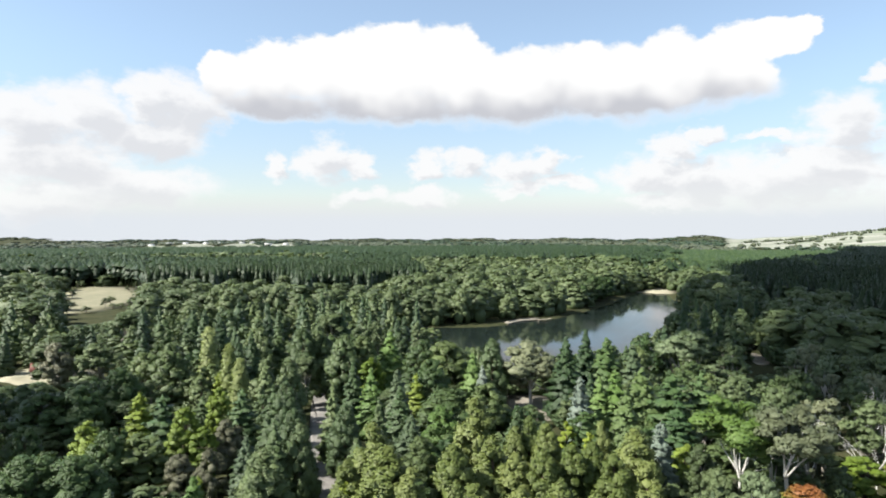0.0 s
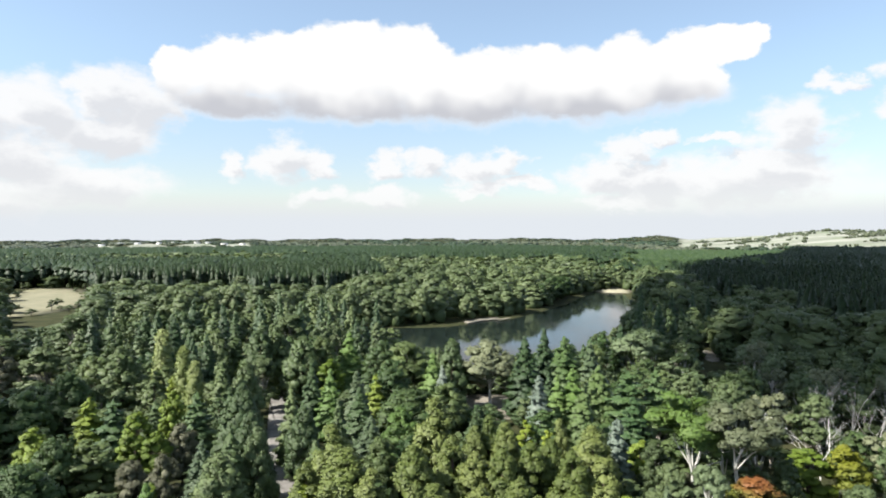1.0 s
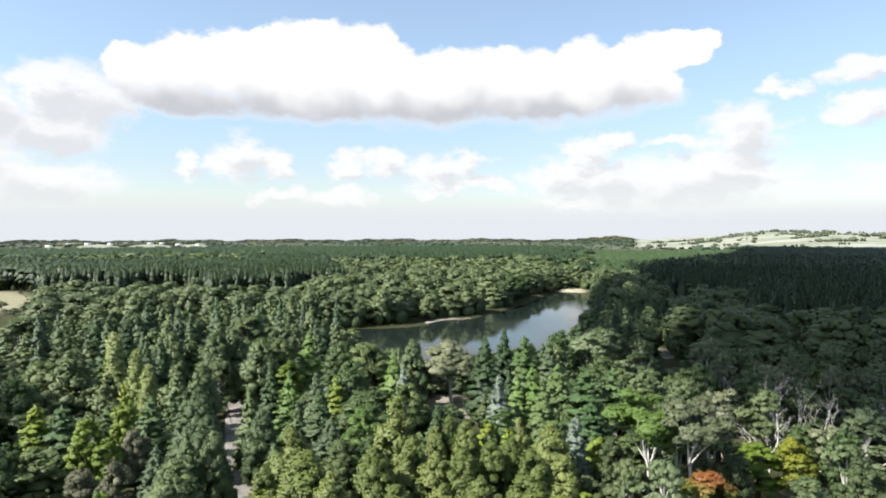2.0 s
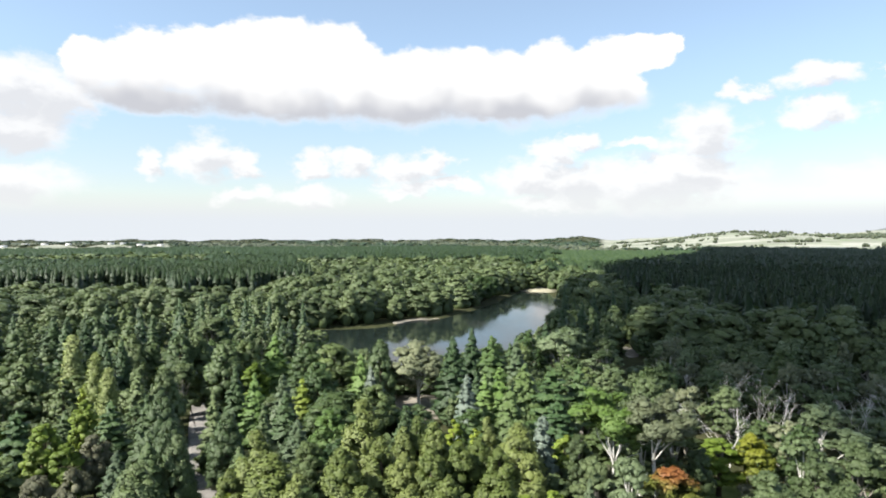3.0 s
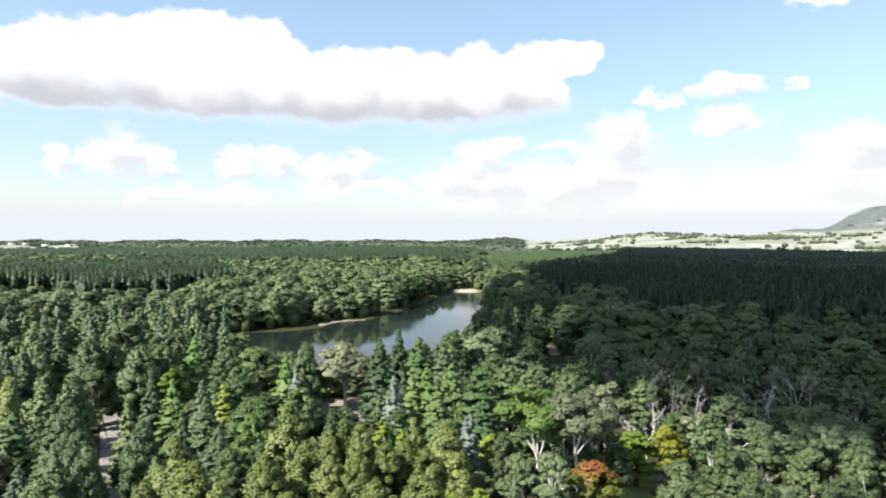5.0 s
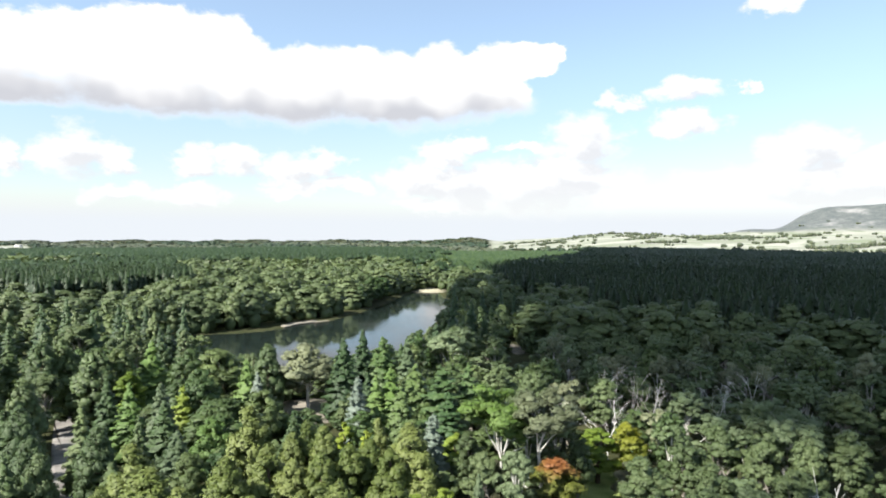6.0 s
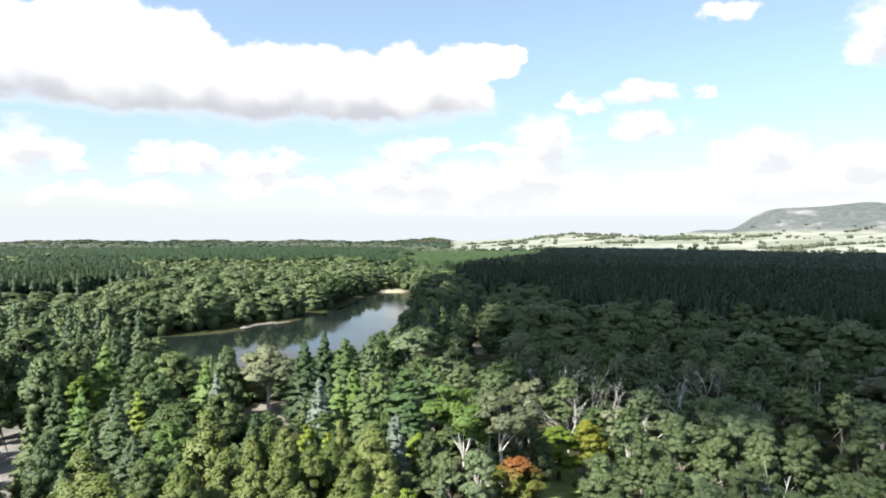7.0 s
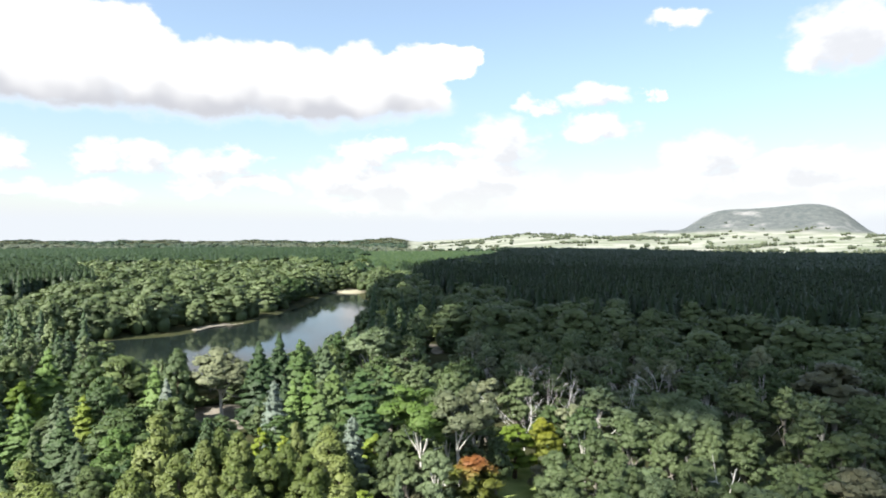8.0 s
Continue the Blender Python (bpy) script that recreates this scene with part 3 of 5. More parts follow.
# ---- trees ----
def eucalypt(rng, h, r, n, size, base=0.42, lobes=38, thick=1.0, open_top=False, deep=0.42, far=False):
    trunk, crown = Shape(), Shape()
    lean = rng.normal(0, 0.04 * h, 2)
    fork = np.array((lean[0] * 0.5, lean[1] * 0.5, base * h * rng.uniform(0.8, 1.0)))
    top = np.array((lean[0], lean[1], 0.84 * h))
    t = 0.018 * h * thick
    trunk.tube([(0, 0, -0.4), fork * (0.5, 0.5, 0.5), fork, (fork + top) / 2, top], [t * 1.3, t, t * 0.85, t * 0.5, t * 0.12])
    # boughs carry clusters of leaf bunches
    if n < 4000:
        lobes = min(lobes, 44)
    boughs = max(4, int(lobes / 5.5))
    per = n // lobes
    left = lobes
    for i in range(boughs):
        a = i * 2.4 + rng.uniform(-0.6, 0.6)
        k = ((i + 0.6) / boughs) ** 0.55
        rad = r * 0.66 * k * rng.uniform(0.8, 1.15)
        z = max(h * (0.86 - deep * k * k * rng.uniform(0.4, 1.25)), h * (base + 0.03))
        c = np.array((top[0] + rad * np.cos(a), top[1] + rad * np.sin(a), z))
        br = r * rng.uniform(0.30, 0.42)
        if not far:
            s = fork + (top - fork) * rng.uniform(0, 0.55)
            m = s + (c - s) * 0.5 + np.array((0, 0, -0.05 * h * rng.uniform(0, 1)))
            trunk.tube([s, m, c], [t * 0.45, t * 0.3, t * 0.12], 5)
        if not open_top:
            crown.blob(c, (br * 0.5, br * 0.5, br * 0.4), rng=rng)
        share = left // (boughs - i)
        left -= share
        for j in range(share):
            u = rng.normal(size=3)
            u /= np.linalg.norm(u)
            if u[2] < -0.35:
                u[2] *= -1
            q = c + u * br * (0.75, 0.75, 0.8)
            lr = br * rng.uniform(0.28, 0.5)
            crown.lobe(q, (lr, lr, lr * 0.85), per, size, rng, fine=n > 4000)
            if not far and not open_top and j == 0:
                trunk.tube([c * 0.9 + s * 0.1, q], [t * 0.16, t * 0.05], 4)
            elif open_top:
                trunk.tube([c, (c + q) / 2 + rng.normal(0, 0.15, 3), q + u * lr * 0.6], [t * 0.22, t * 0.14, t * 0.05], 4)
    return trunk, crown


def broadleaf(rng, h, r, n, size, low=0.12, lobes=70):
    if n < 4000:
        lobes = min(lobes, 44)
    trunk, crown = Shape(), Shape()
    t = 0.018 * h
    trunk.tube([(0, 0, -0.4), (0.1, 0, 0.3 * h), (0, 0.1, 0.75 * h)], [t * 1.2, t, t * 0.3])
    for i in range(6):
        u = (i + 0.5) / 6
        prof = math.sin(math.pi * (0.18 + 0.78 * u)) ** 0.8
        off = rng.normal(0, 0.12 * r, 2)
        crown.blob((off[0], off[1], h * (low + 0.06 + (0.84 - low) * u)), (r * 0.36 * prof, r * 0.36 * prof, h * 0.07), rng=rng)
    for i in range(lobes):
        a, u = rng.uniform(0, 6.283), (i + rng.uniform(0, 1)) / lobes
        prof = math.sin(math.pi * (0.18 + 0.78 * u)) ** 0.8
        rad = r * 0.74 * prof * rng.uniform(0.7, 1.12)
        c = np.array((rad * np.cos(a), rad * np.sin(a), h * (low + 0.08 + (0.86 - low) * u)))
        lr = r * rng.uniform(0.15, 0.28) * (0.6 + 0.4 * prof)
        crown.lobe(c, (lr, lr, lr * 0.85), n // lobes, size, rng, fine=n > 4000)
        if i % 6 == 0:
            trunk.tube([(0, 0, c[2] * 0.6), c * (0.5, 0.5, 0.85), c], [t * 0.4, t * 0.25, t * 0.1], 5)
    return trunk, crown


def cypress(rng, h, r, n, size, lobes=96):
    if n < 4000:
        lobes = min(lobes, 54 if n > 1000 else 36)
    trunk, crown = Shape(), Shape()
    t = 0.022 * h
    trunk.tube([(0, 0, -0.4), (0, 0, 0.4 * h), (0, 0, 0.85 * h)], [t * 1.2, t, t * 0.3])
    for i in range(7):
        u = (i + 0.5) / 7
        prof = min(1.0, 1.25 * (1 - u) ** 0.62)
        off = rng.normal(0, 0.1 * r, 2)
        crown.blob((off[0], off[1], h * (0.05 + 0.88 * u)), (r * 0.42 * prof, r * 0.42 * prof, h * 0.07), rng=rng)
    for i in range(lobes):
        u = ((i + rng.uniform(0, 1)) / lobes) ** 1.1
        a = rng.uniform(0, 6.283)
        prof = min(1.0, 1.25 * (1 - u) ** 0.62) * (0.75 + 0.25 * min(1, u * 5))
        rad = r * 0.8 * prof * rng.uniform(0.75, 1.12)
        c = np.array((rad * np.cos(a), rad * np.sin(a), h * (0.05 + 0.89 * u)))
        lr = r * rng.uniform(0.14, 0.27) * (0.6 + 0.4 * prof)
        crown.lobe(c, (lr, lr, lr * 1.25), n // lobes, size, rng, up=0.45, fine=n > 4000)
    return trunk, crown


def dome(rng, h, r, n, size, lobes=14):
    """A spreading crown seen from afar: clumps heaped into one rounded head."""
    crown = Shape()
    lean = rng.normal(0, 0.12 * r, 2)
    crown.blob((0, 0, h * 0.45), (r * 0.55, r * 0.55, h * 0.28), rng=rng, fine=True)
    for i in range(lobes):
        a = i * 2.4 + rng.uniform(-0.4, 0.4)
        k = ((i + 0.3) / lobes) ** 0.5
        lr = r * rng.uniform(0.22, 0.38)
        c = np.array((np.cos(a) * r * 0.74 * k + lean[0], np.sin(a) * r * 0.74 * k + lean[1],
                      h * (0.86 - 0.52 * k ** 2.6 * rng.uniform(0.7, 1.25))))
        crown.lobe(c, (lr, lr, lr * 0.74), n // lobes, size, rng)
    for i in range(3):
        a = i * 2.1 + rng.uniform(-0.4, 0.4)
        crown.blob((np.cos(a) * r * 0.45, np.sin(a) * r * 0.45, h * 0.14), (r * 0.4, r * 0.4, h * 0.2), rng=rng)
    return crown, crown


def poplar(rng, h, r, n, size):
    trunk, crown = Shape(), Shape()
    t = 0.014 * h
    trunk.tube([(0, 0, -0.4), (0, 0, 0.5 * h), (0, 0, 0.9 * h)], [t * 1.3, t, t * 0.3])
    lobes = 26
    for i in range(lobes):
        u = (i + 0.5) / lobes
        a = i * 2.4
        prof = min(1, u * 4 + 0.45) * (1 - u) ** 0.45
        rad = r * 0.5 * prof
        c = np.array((rad * np.cos(a), rad * np.sin(a), h * (0.06 + 0.9 * u)))
        lr = r * (0.25 + 0.35 * prof) * rng.uniform(0.8, 1.15)
        crown.lobe(c, (lr, lr, lr * 1.7), n // lobes, size, rng, up=0.1, fine=True)
    return trunk, crown


def conifer(rng, h, r, n, size, arms=168, droop=0.3, taper=0.85, low=0.05, shelf=0.14, inner=0.78, whorl=8, plump=1.5):
    """Whorls of boughs round a mast, each a flat drooping fan of needles."""
    trunk, crown = Shape(), Shape()
    t = 0.016 * h
    trunk.tube([(0, 0, -0.4), (0, 0, 0.5 * h), (0, 0, 0.985 * h)], [t * 1.3, t * 0.8, t * 0.08])
    if n < 4000:
        arms = min(arms, 91 if n > 1000 else 60)
        whorl = 7 if n > 1000 else 5
    rows = arms // whorl
    arms = rows * whorl
    level = np.repeat((np.arange(rows) + rng.uniform(-0.3, 0.3, rows) + 0.4) / rows, whorl)
    u = np.clip(1 - (1 - np.clip(level, 0, 0.99)) ** 0.8 + rng.normal(0, 0.022, arms), 0, 0.99)
    prof = np.maximum((1 - u) ** taper, 0.05)
    full = np.minimum(1.0, 0.75 + u * 2)
    reach = r * prof * full * rng.uniform(0.72, 1.15, arms)
    ang0 = np.arange(arms) * 2 * np.pi / whorl + np.repeat(rng.uniform(0, 6.28, rows), whorl) + rng.normal(0, 0.22, arms)
    for i in range(arms):
        z = h * (low + (0.985 - low) * u[i]) - droop * reach[i] * 0.42
        wide = max(reach[i] * 2.1 / whorl, 0.14 * r * 0.6)
        crown.blob((np.cos(ang0[i]) * reach[i] * 0.56, np.sin(ang0[i]) * reach[i] * 0.56, z),
                   (reach[i] * 0.46, wide, (0.09 * reach[i] + 0.012 * h) * plump), rng, fine=False, turn=ang0[i], tilt=droop * 1.1)
    weight = reach ** 1.3 + 0.02 * r
    arm = rng.choice(arms, n, p=weight / weight.sum())
    s = rng.uniform(0.1, 1.0, n) ** 0.55
    wide = rng.normal(0, 1, n) * 0.2 * reach[arm] * (1.1 - 0.7 * s)
    a = ang0[arm]
    flat_r = s * reach[arm] * 1.04
    z = h * (low + (0.985 - low) * u[arm]) - droop * flat_r * s + 0.10 * flat_r * s ** 4 + np.abs(rng.normal(0, 1, n)) * shelf
    p = np.stack([np.cos(a) * flat_r - np.sin(a) * wide, np.sin(a) * flat_r + np.cos(a) * wide, z], 1)
    out = np.stack([np.cos(a) * 0.75, np.sin(a) * 0.75, np.full(n, 0.6)], 1)
    crown.sprays(p, out, size, rng, jitter=0.35, up=0.2, long=1.3)
    # a dim inner cone of ragged skirts
    tiers, sides = 7, 9
    for i in range(tiers):
        v0 = i / tiers
        q = np.arange(sides) * 2 * np.pi / sides + rng.uniform(0, 1)
        rr = r * inner * (1 - v0) ** taper * rng.uniform(0.65, 1.15, sides)
        ring = np.stack([np.cos(q) * rr, np.sin(q) * rr, h * (low + 0.9 * v0 + rng.uniform(-0.02, 0.02, sides)) - droop * rr * 0.5], 1)
        tip = (0, 0, h * min(0.97, low + 0.9 * (v0 + 1.5 / tiers)))
        crown.put(np.concatenate([ring, [tip]]), [(j, (j + 1) % sides, sides) for j in range(sides)])
    return trunk, crown


def rough_cone(rng, h, r, n, size, tiers=3):
    """A plantation pine: jagged skirts of needles one above another."""
    crown = Shape()
    sides = 6
    crown.tube([(0, 0, -0.3), (0, 0, 0.6 * h)], [0.011 * h, 0.008 * h], 3)
    steps = ((0.36, 0.66, 0.8), (0.5, 0.84, 1.0), (0.74, 0.98, 0.95)) if tiers == 3 else ((0.2, 0.8, 1.0), (0.68, 0.98, 1.0))
    if n > 60:
        sides, steps = 8, ((0.26, 0.56, 0.8), (0.42, 0.74, 0.85), (0.58, 0.88, 0.75), (0.74, 1.0, 0.52))
    for z0, z1, k in steps:
        a = np.arange(sides) * 2 * np.pi / sides + rng.uniform(0, 1)
        rr = r * k * rng.uniform(0.75, 1.2, sides)
        ring = np.stack([np.cos(a) * rr, np.sin(a) * rr, h * (z0 + rng.uniform(-0.03, 0.06, sides))], 1)
        v = np.concatenate([ring, [(rng.normal(0, 0.08 * r), rng.normal(0, 0.08 * r), h * z1)]])
        nv = np.stack([np.cos(a), np.sin(a), np.full(sides, 0.1 if z0 < 0.6 and tiers == 3 else 1.5)], 1)
        crown.put(v, [(i, (i + 1) % sides, sides) for i in range(sides)], np.concatenate([nv, [(0, 0, 1)]]))
    if n:
        u = rng.uniform(0.25, 1, n)
        a = rng.uniform(0, 6.28, n)
        rr = r * (1.05 - u) ** 0.6 * rng.uniform(0.85, 1.2, n)
        p = np.stack([np.cos(a) * rr, np.sin(a) * rr, h * (0.15 + 0.83 * u)], 1)
        crown.sprays(p, np.stack([np.cos(a), np.sin(a), np.full(n, 0.8)], 1), size, rng, 0.4)
    return crown, crown


def bare_tree(rng, h, r, n, size, leafy=0.5, thick=1.0, levels=3):
    trunk, crown = Shape(), Shape()
    t = 0.017 * h * thick
    ends = []

    def grow(p, way, length, rad, level):
        q1 = p + way * length * 0.5 + rng.normal(0, 0.05 * length, 3)
        q2 = p + way * length + rng.normal(0, 0.07 * length, 3)
        trunk.tube([p, q1, q2], [rad, rad * 0.78, rad * 0.52], 5 if level else 6)
        if level >= levels:
            ends.append((q1, q2))
            return
        for k in range(3 if level else 4):
            a = rng.uniform(0, 2 * np.pi)
            spread = rng.uniform(0.35, 0.8)
            side = np.array((np.cos(a), np.sin(a), rng.uniform(-0.1, 0.4)))
            w2 = way * (1 - spread * 0.5) + side * spread * r / h * 2.4
            w2 /= np.linalg.norm(w2)
            s = q2 if k < 2 else q1 + (q2 - q1) * 0.3
            grow(s, w2, length * rng.uniform(0.5, 0.72), rad * 0.5, level + 1)

    grow(np.array((0.0, 0.0, -0.3)), np.array((0.04, 0.02, 1.0)), h * 0.45, t, 0)
    m = int(n * leafy)
    if m:
        pick = rng.integers(0, len(ends), m)
        a = np.array([e[0] for e in ends])[pick]
        b = np.array([e[1] for e in ends])[pick]
        p = a + (b - a) * rng.uniform(0.2, 1.2, (m, 1)) + rng.normal(0, 0.06 * r, (m, 3))
        crown.sprays(p, rng.normal(size=(m, 3)) * 0.5, size, rng, jitter=0.8)
    return trunk, (crown if m else None)


def spreading_gum(rng, h, r, n, size, fork=0.4, limbs=6, thick=1.0):
    """A gum whose pale limbs spread below a high crown."""
    trunk, crown = Shape(), Shape()
    t = 0.017 * h * thick
    head = np.array((rng.normal(0, 0.02 * h), rng.normal(0, 0.02 * h), fork * h))
    trunk.tube([(0, 0, -0.4), head * (0.4, 0.4, 0.5), head], [t * 1.25, t, t * 0.82], 8)
    ends = []
    for i in range(limbs):
        a = i * 2 * np.pi / limbs + rng.uniform(-0.35, 0.35)
        out = r * (0.16 if i == 0 else rng.uniform(0.42, 0.66))
        s = head * (1, 1, rng.uniform(0.88, 1.0))
        e = np.array((np.cos(a) * out, np.sin(a) * out, h * (0.84 if i == 0 else rng.uniform(0.68, 0.82))))
        m = s + (e - s) * 0.5 + np.array((np.cos(a), np.sin(a), 0)) * 0.1 * r + rng.normal(0, 0.03 * h, 3)
        trunk.tube([s, m, e], [t * 0.55, t * 0.36, t * 0.08], 6)
        for j in range(4):
            q = m + (e - m) * rng.uniform(0.1, 1.0)
            b = a + rng.uniform(-1.1, 1.1)
            reach = r * rng.uniform(0.16, 0.36)
            f = q + np.array((np.cos(b) * reach, np.sin(b) * reach, h * rng.uniform(0.03, 0.15)))
            f[2] = min(f[2], 0.93 * h)
            trunk.tube([q, (q + f) / 2 + rng.normal(0, 0.02 * h, 3), f], [t * 0.22, t * 0.15, t * 0.06], 5)
            ends.append(f)
    per = n // (len(ends) * 3)
    for f in ends:
        br = r * rng.uniform(0.27, 0.37)
        crown.blob(f, (br * 0.45, br * 0.45, br * 0.35), rng=rng)
        for j in range(3):
            c = f + rng.normal(0, 0.55, 3) * br * (1, 1, 0.6)
            lr = br * rng.uniform(0.5, 0.8)
            crown.lobe(c, (lr, lr, lr * 0.72), per, size, rng, fine=n > 4000)
    return trunk, crown


def forked_gum(rng, h, r, n, size):
    trunk, crown = Shape(), Shape()
    t = 0.011 * h
    for dx, dy, top in ((0.22, 0.05, 0.97), (-0.05, 0.1, 0.8), (0.32, -0.1, 0.72)):
        pts = [(0, 0, -0.4), (dx * 0.25 * h, dy * h * 0.2, 0.4 * h), (dx * h, dy * h, top * h)]
        trunk.tube(pts, [t * 1.1, t * 0.8, t * 0.2])
        for k in range(4):
            s = np.array(pts[1]) + (np.array(pts[2]) - pts[1]) * rng.uniform(0.3, 0.9)
            trunk.tube([s, s + rng.normal(0, 0.06 * h, 3) + (0, 0, 0.08 * h)], [t * 0.3, t * 0.1], 5)
    for i in range(8):
        a = i * 2.4
        c = np.array((np.cos(a) * r * 0.6, np.sin(a) * r * 0.6, h * rng.uniform(0.45, 0.72)))
        lr = r * rng.uniform(0.25, 0.4)
        crown.lobe(c, (lr, lr, lr * 0.6), n // 8, size, rng)
    return trunk, crown


# kind: maker, height, radius, settings, bark, name, label, category
KINDS = {
    "eucalypt": (eucalypt, 17, 5, {"base": 0.16, "deep": 0.72, "lobes": 110}, "grey", "eucalyptus_tree", "olive green eucalyptus with a billowing open crown", "tree"),
    "gum": (eucalypt, 15, 4.5, {"thick": 1.1, "base": 0.24, "deep": 0.6, "lobes": 70}, "white", "eucalyptus_tree", "pale green gum tree with white limbs", "tree"),
    "gum_bare": (spreading_gum, 17, 5, {"fork": 0.3, "limbs": 8, "thick": 0.8}, "white", "eucalyptus_tree", "thin-crowned gum with bare white limbs showing", "tree"),
    "gum_white": (spreading_gum, 22, 5, {"fork": 0.42, "thick": 0.5, "limbs": 8}, "white", "gum_tree", "tall bright green gum with a thick white forked trunk", "tree"),
    "gum_grey": (spreading_gum, 22, 4.2, {"fork": 0.55, "limbs": 5, "thick": 0.7}, "white", "gum_tree", "tall grey-leaved gum on a slender white trunk", "tree"),
    "gum_pale": (eucalypt, 18, 7.2, {"thick": 1.0, "lobes": 110, "base": 0.24, "deep": 0.62}, "white", "gum_tree", "spreading pale grey-green gum beside the lake", "tree"),
    "gum_fork": (forked_gum, 15, 4, {}, "bleached", "gum_tree", "leaning white forked trunks above low gum foliage", "tree"),
    "conifer": (conifer, 19, 4, {}, "brown", "conifer_tree", "mid-green conical conifer with dense needles", "tree"),
    "conifer_dark": (conifer, 22, 4.4, {"taper": 0.8}, "brown", "conifer_tree", "tall dark green conifer with a pointed top", "tree"),
    "conifer_green": (conifer, 19, 5.5, {"taper": 0.7}, "brown", "conifer_tree", "broad rich green conifer with tiered branches", "tree"),
    "conifer_light": (conifer, 18, 4.5, {"arms": 128, "droop": 0.24}, "brown", "conifer_tree", "light yellow-green conifer with tiered branches", "tree"),
    "cedar": (conifer, 18, 5, {"arms": 96, "droop": 0.12, "taper": 0.68, "shelf": 0.12, "inner": 0.55, "plump": 1.1}, "brown", "cedar_tree", "dark cedar with flat spreading branch layers", "tree"),
    "cedar_gold": (conifer, 14, 3.2, {"arms": 104, "droop": 0.16, "taper": 0.75, "inner": 0.6, "plump": 1.2}, "brown", "conifer_tree", "golden yellow-green conifer with layered sprays", "tree"),
    "spruce": (conifer, 17, 3.8, {"taper": 0.7}, "brown", "spruce_tree", "blue-green spruce with a soft conical crown", "tree"),
    "spruce_silver": (conifer, 16, 3, {"taper": 0.65}, "brown", "spruce_tree", "silvery blue-grey spruce with soft needles", "tree"),
    "cypress": (cypress, 16, 3.8, {}, "brown", "cypress_tree", "olive green tree with rounded bulging foliage masses", "tree"),
    "conifer_wide": (cypress, 17, 4.6, {}, "brown", "conifer_tree", "broad mid-green conifer with dense soft foliage", "tree"),
    "poplar": (poplar, 21, 2.4, {}, "grey", "poplar_tree", "slender columnar yellow-green poplar", "tree"),
    "deciduous": (broadleaf, 17, 5, {}, "brown", "broadleaf_tree", "mid-green broadleaf tree with a rounded crown", "tree"),
    "deciduous_dark": (broadleaf, 15, 5, {}, "brown", "broadleaf_tree", "deep green broadleaf tree with a dense crown", "tree"),
    "deciduous_bright": (broadleaf, 13, 3.5, {}, "brown", "broadleaf_tree", "fresh bright green broadleaf tree", "tree"),
    "deciduous_lime": (broadleaf, 14, 2.8, {"lobes": 36}, "brown", "broadleaf_tree", "lime green broadleaf tree catching the sun", "tree"),
    "shrub_yellow": (broadleaf, 10, 1.7, {"lobes": 22}, "brown", "autumn_tree", "small bright yellow autumn tree", "tree"),
    "gold": (broadleaf, 14, 3.4, {}, "brown", "autumn_tree", "golden green tree turning yellow", "tree"),
    "maple_red": (broadleaf, 12, 3.6, {}, "brown", "maple_tree", "maple turning orange red over green", "tree"),
    "bare": (broadleaf, 13, 4, {"lobes": 40}, "grey", "bare_tree", "grey-brown tree with thin half-bare twigs", "tree"),
    "dead": (bare_tree, 16, 3, {"leafy": 0.0, "thick": 0.36, "levels": 4}, "bleached", "dead_tree", "dead tree with bleached bare branches", "dead tree"),
}
LEAF_OF = {"conifer_wide": "conifer", "gum_bare": "gum", "gum_white": "gum_bright", "gum_pale": "gum_grey", "gum_fork": "gum"}
STOCK = {}


def tree(kind, x, y, h, r, n, size, variant, turn, group=""):
    """One tree; the first of each sort is built, the rest are copies of it."""
    maker, h0, r0, sets, bark, name, label, category = KINDS[kind]
    key = (kind, n, variant)
    if key not in STOCK:
        rng = np.random.default_rng(abs(hash_of(kind)) + variant * 7 + n)
        trunk, crown = maker(rng, h0, r0, n, size, **sets)
        root = new(name)
        tagged(root, label, category, group)
        part("trunk", trunk, BARK[bark], root)
        if crown:
            part("crown", crown, LEAF[LEAF_OF.get(kind, kind)], root)
        STOCK[key] = [root, False]
    root, used = STOCK[key]
    m = Matrix.LocRotScale((x, y, 0), Euler((0, 0, turn)), (r / r0, r / r0, h / h0))
    if used:
        ob = copy_thing(root, Matrix.LocRotScale((x, y, 0), Euler((0, 0, turn)), None))
        ob.matrix_basis = m
    else:
        STOCK[key][1] = True
        ob = root
        ob.matrix_basis = m
    return ob


def hash_of(text):
    return sum((i + 1) * ord(c) for i, c in enumerate(text)) * 13


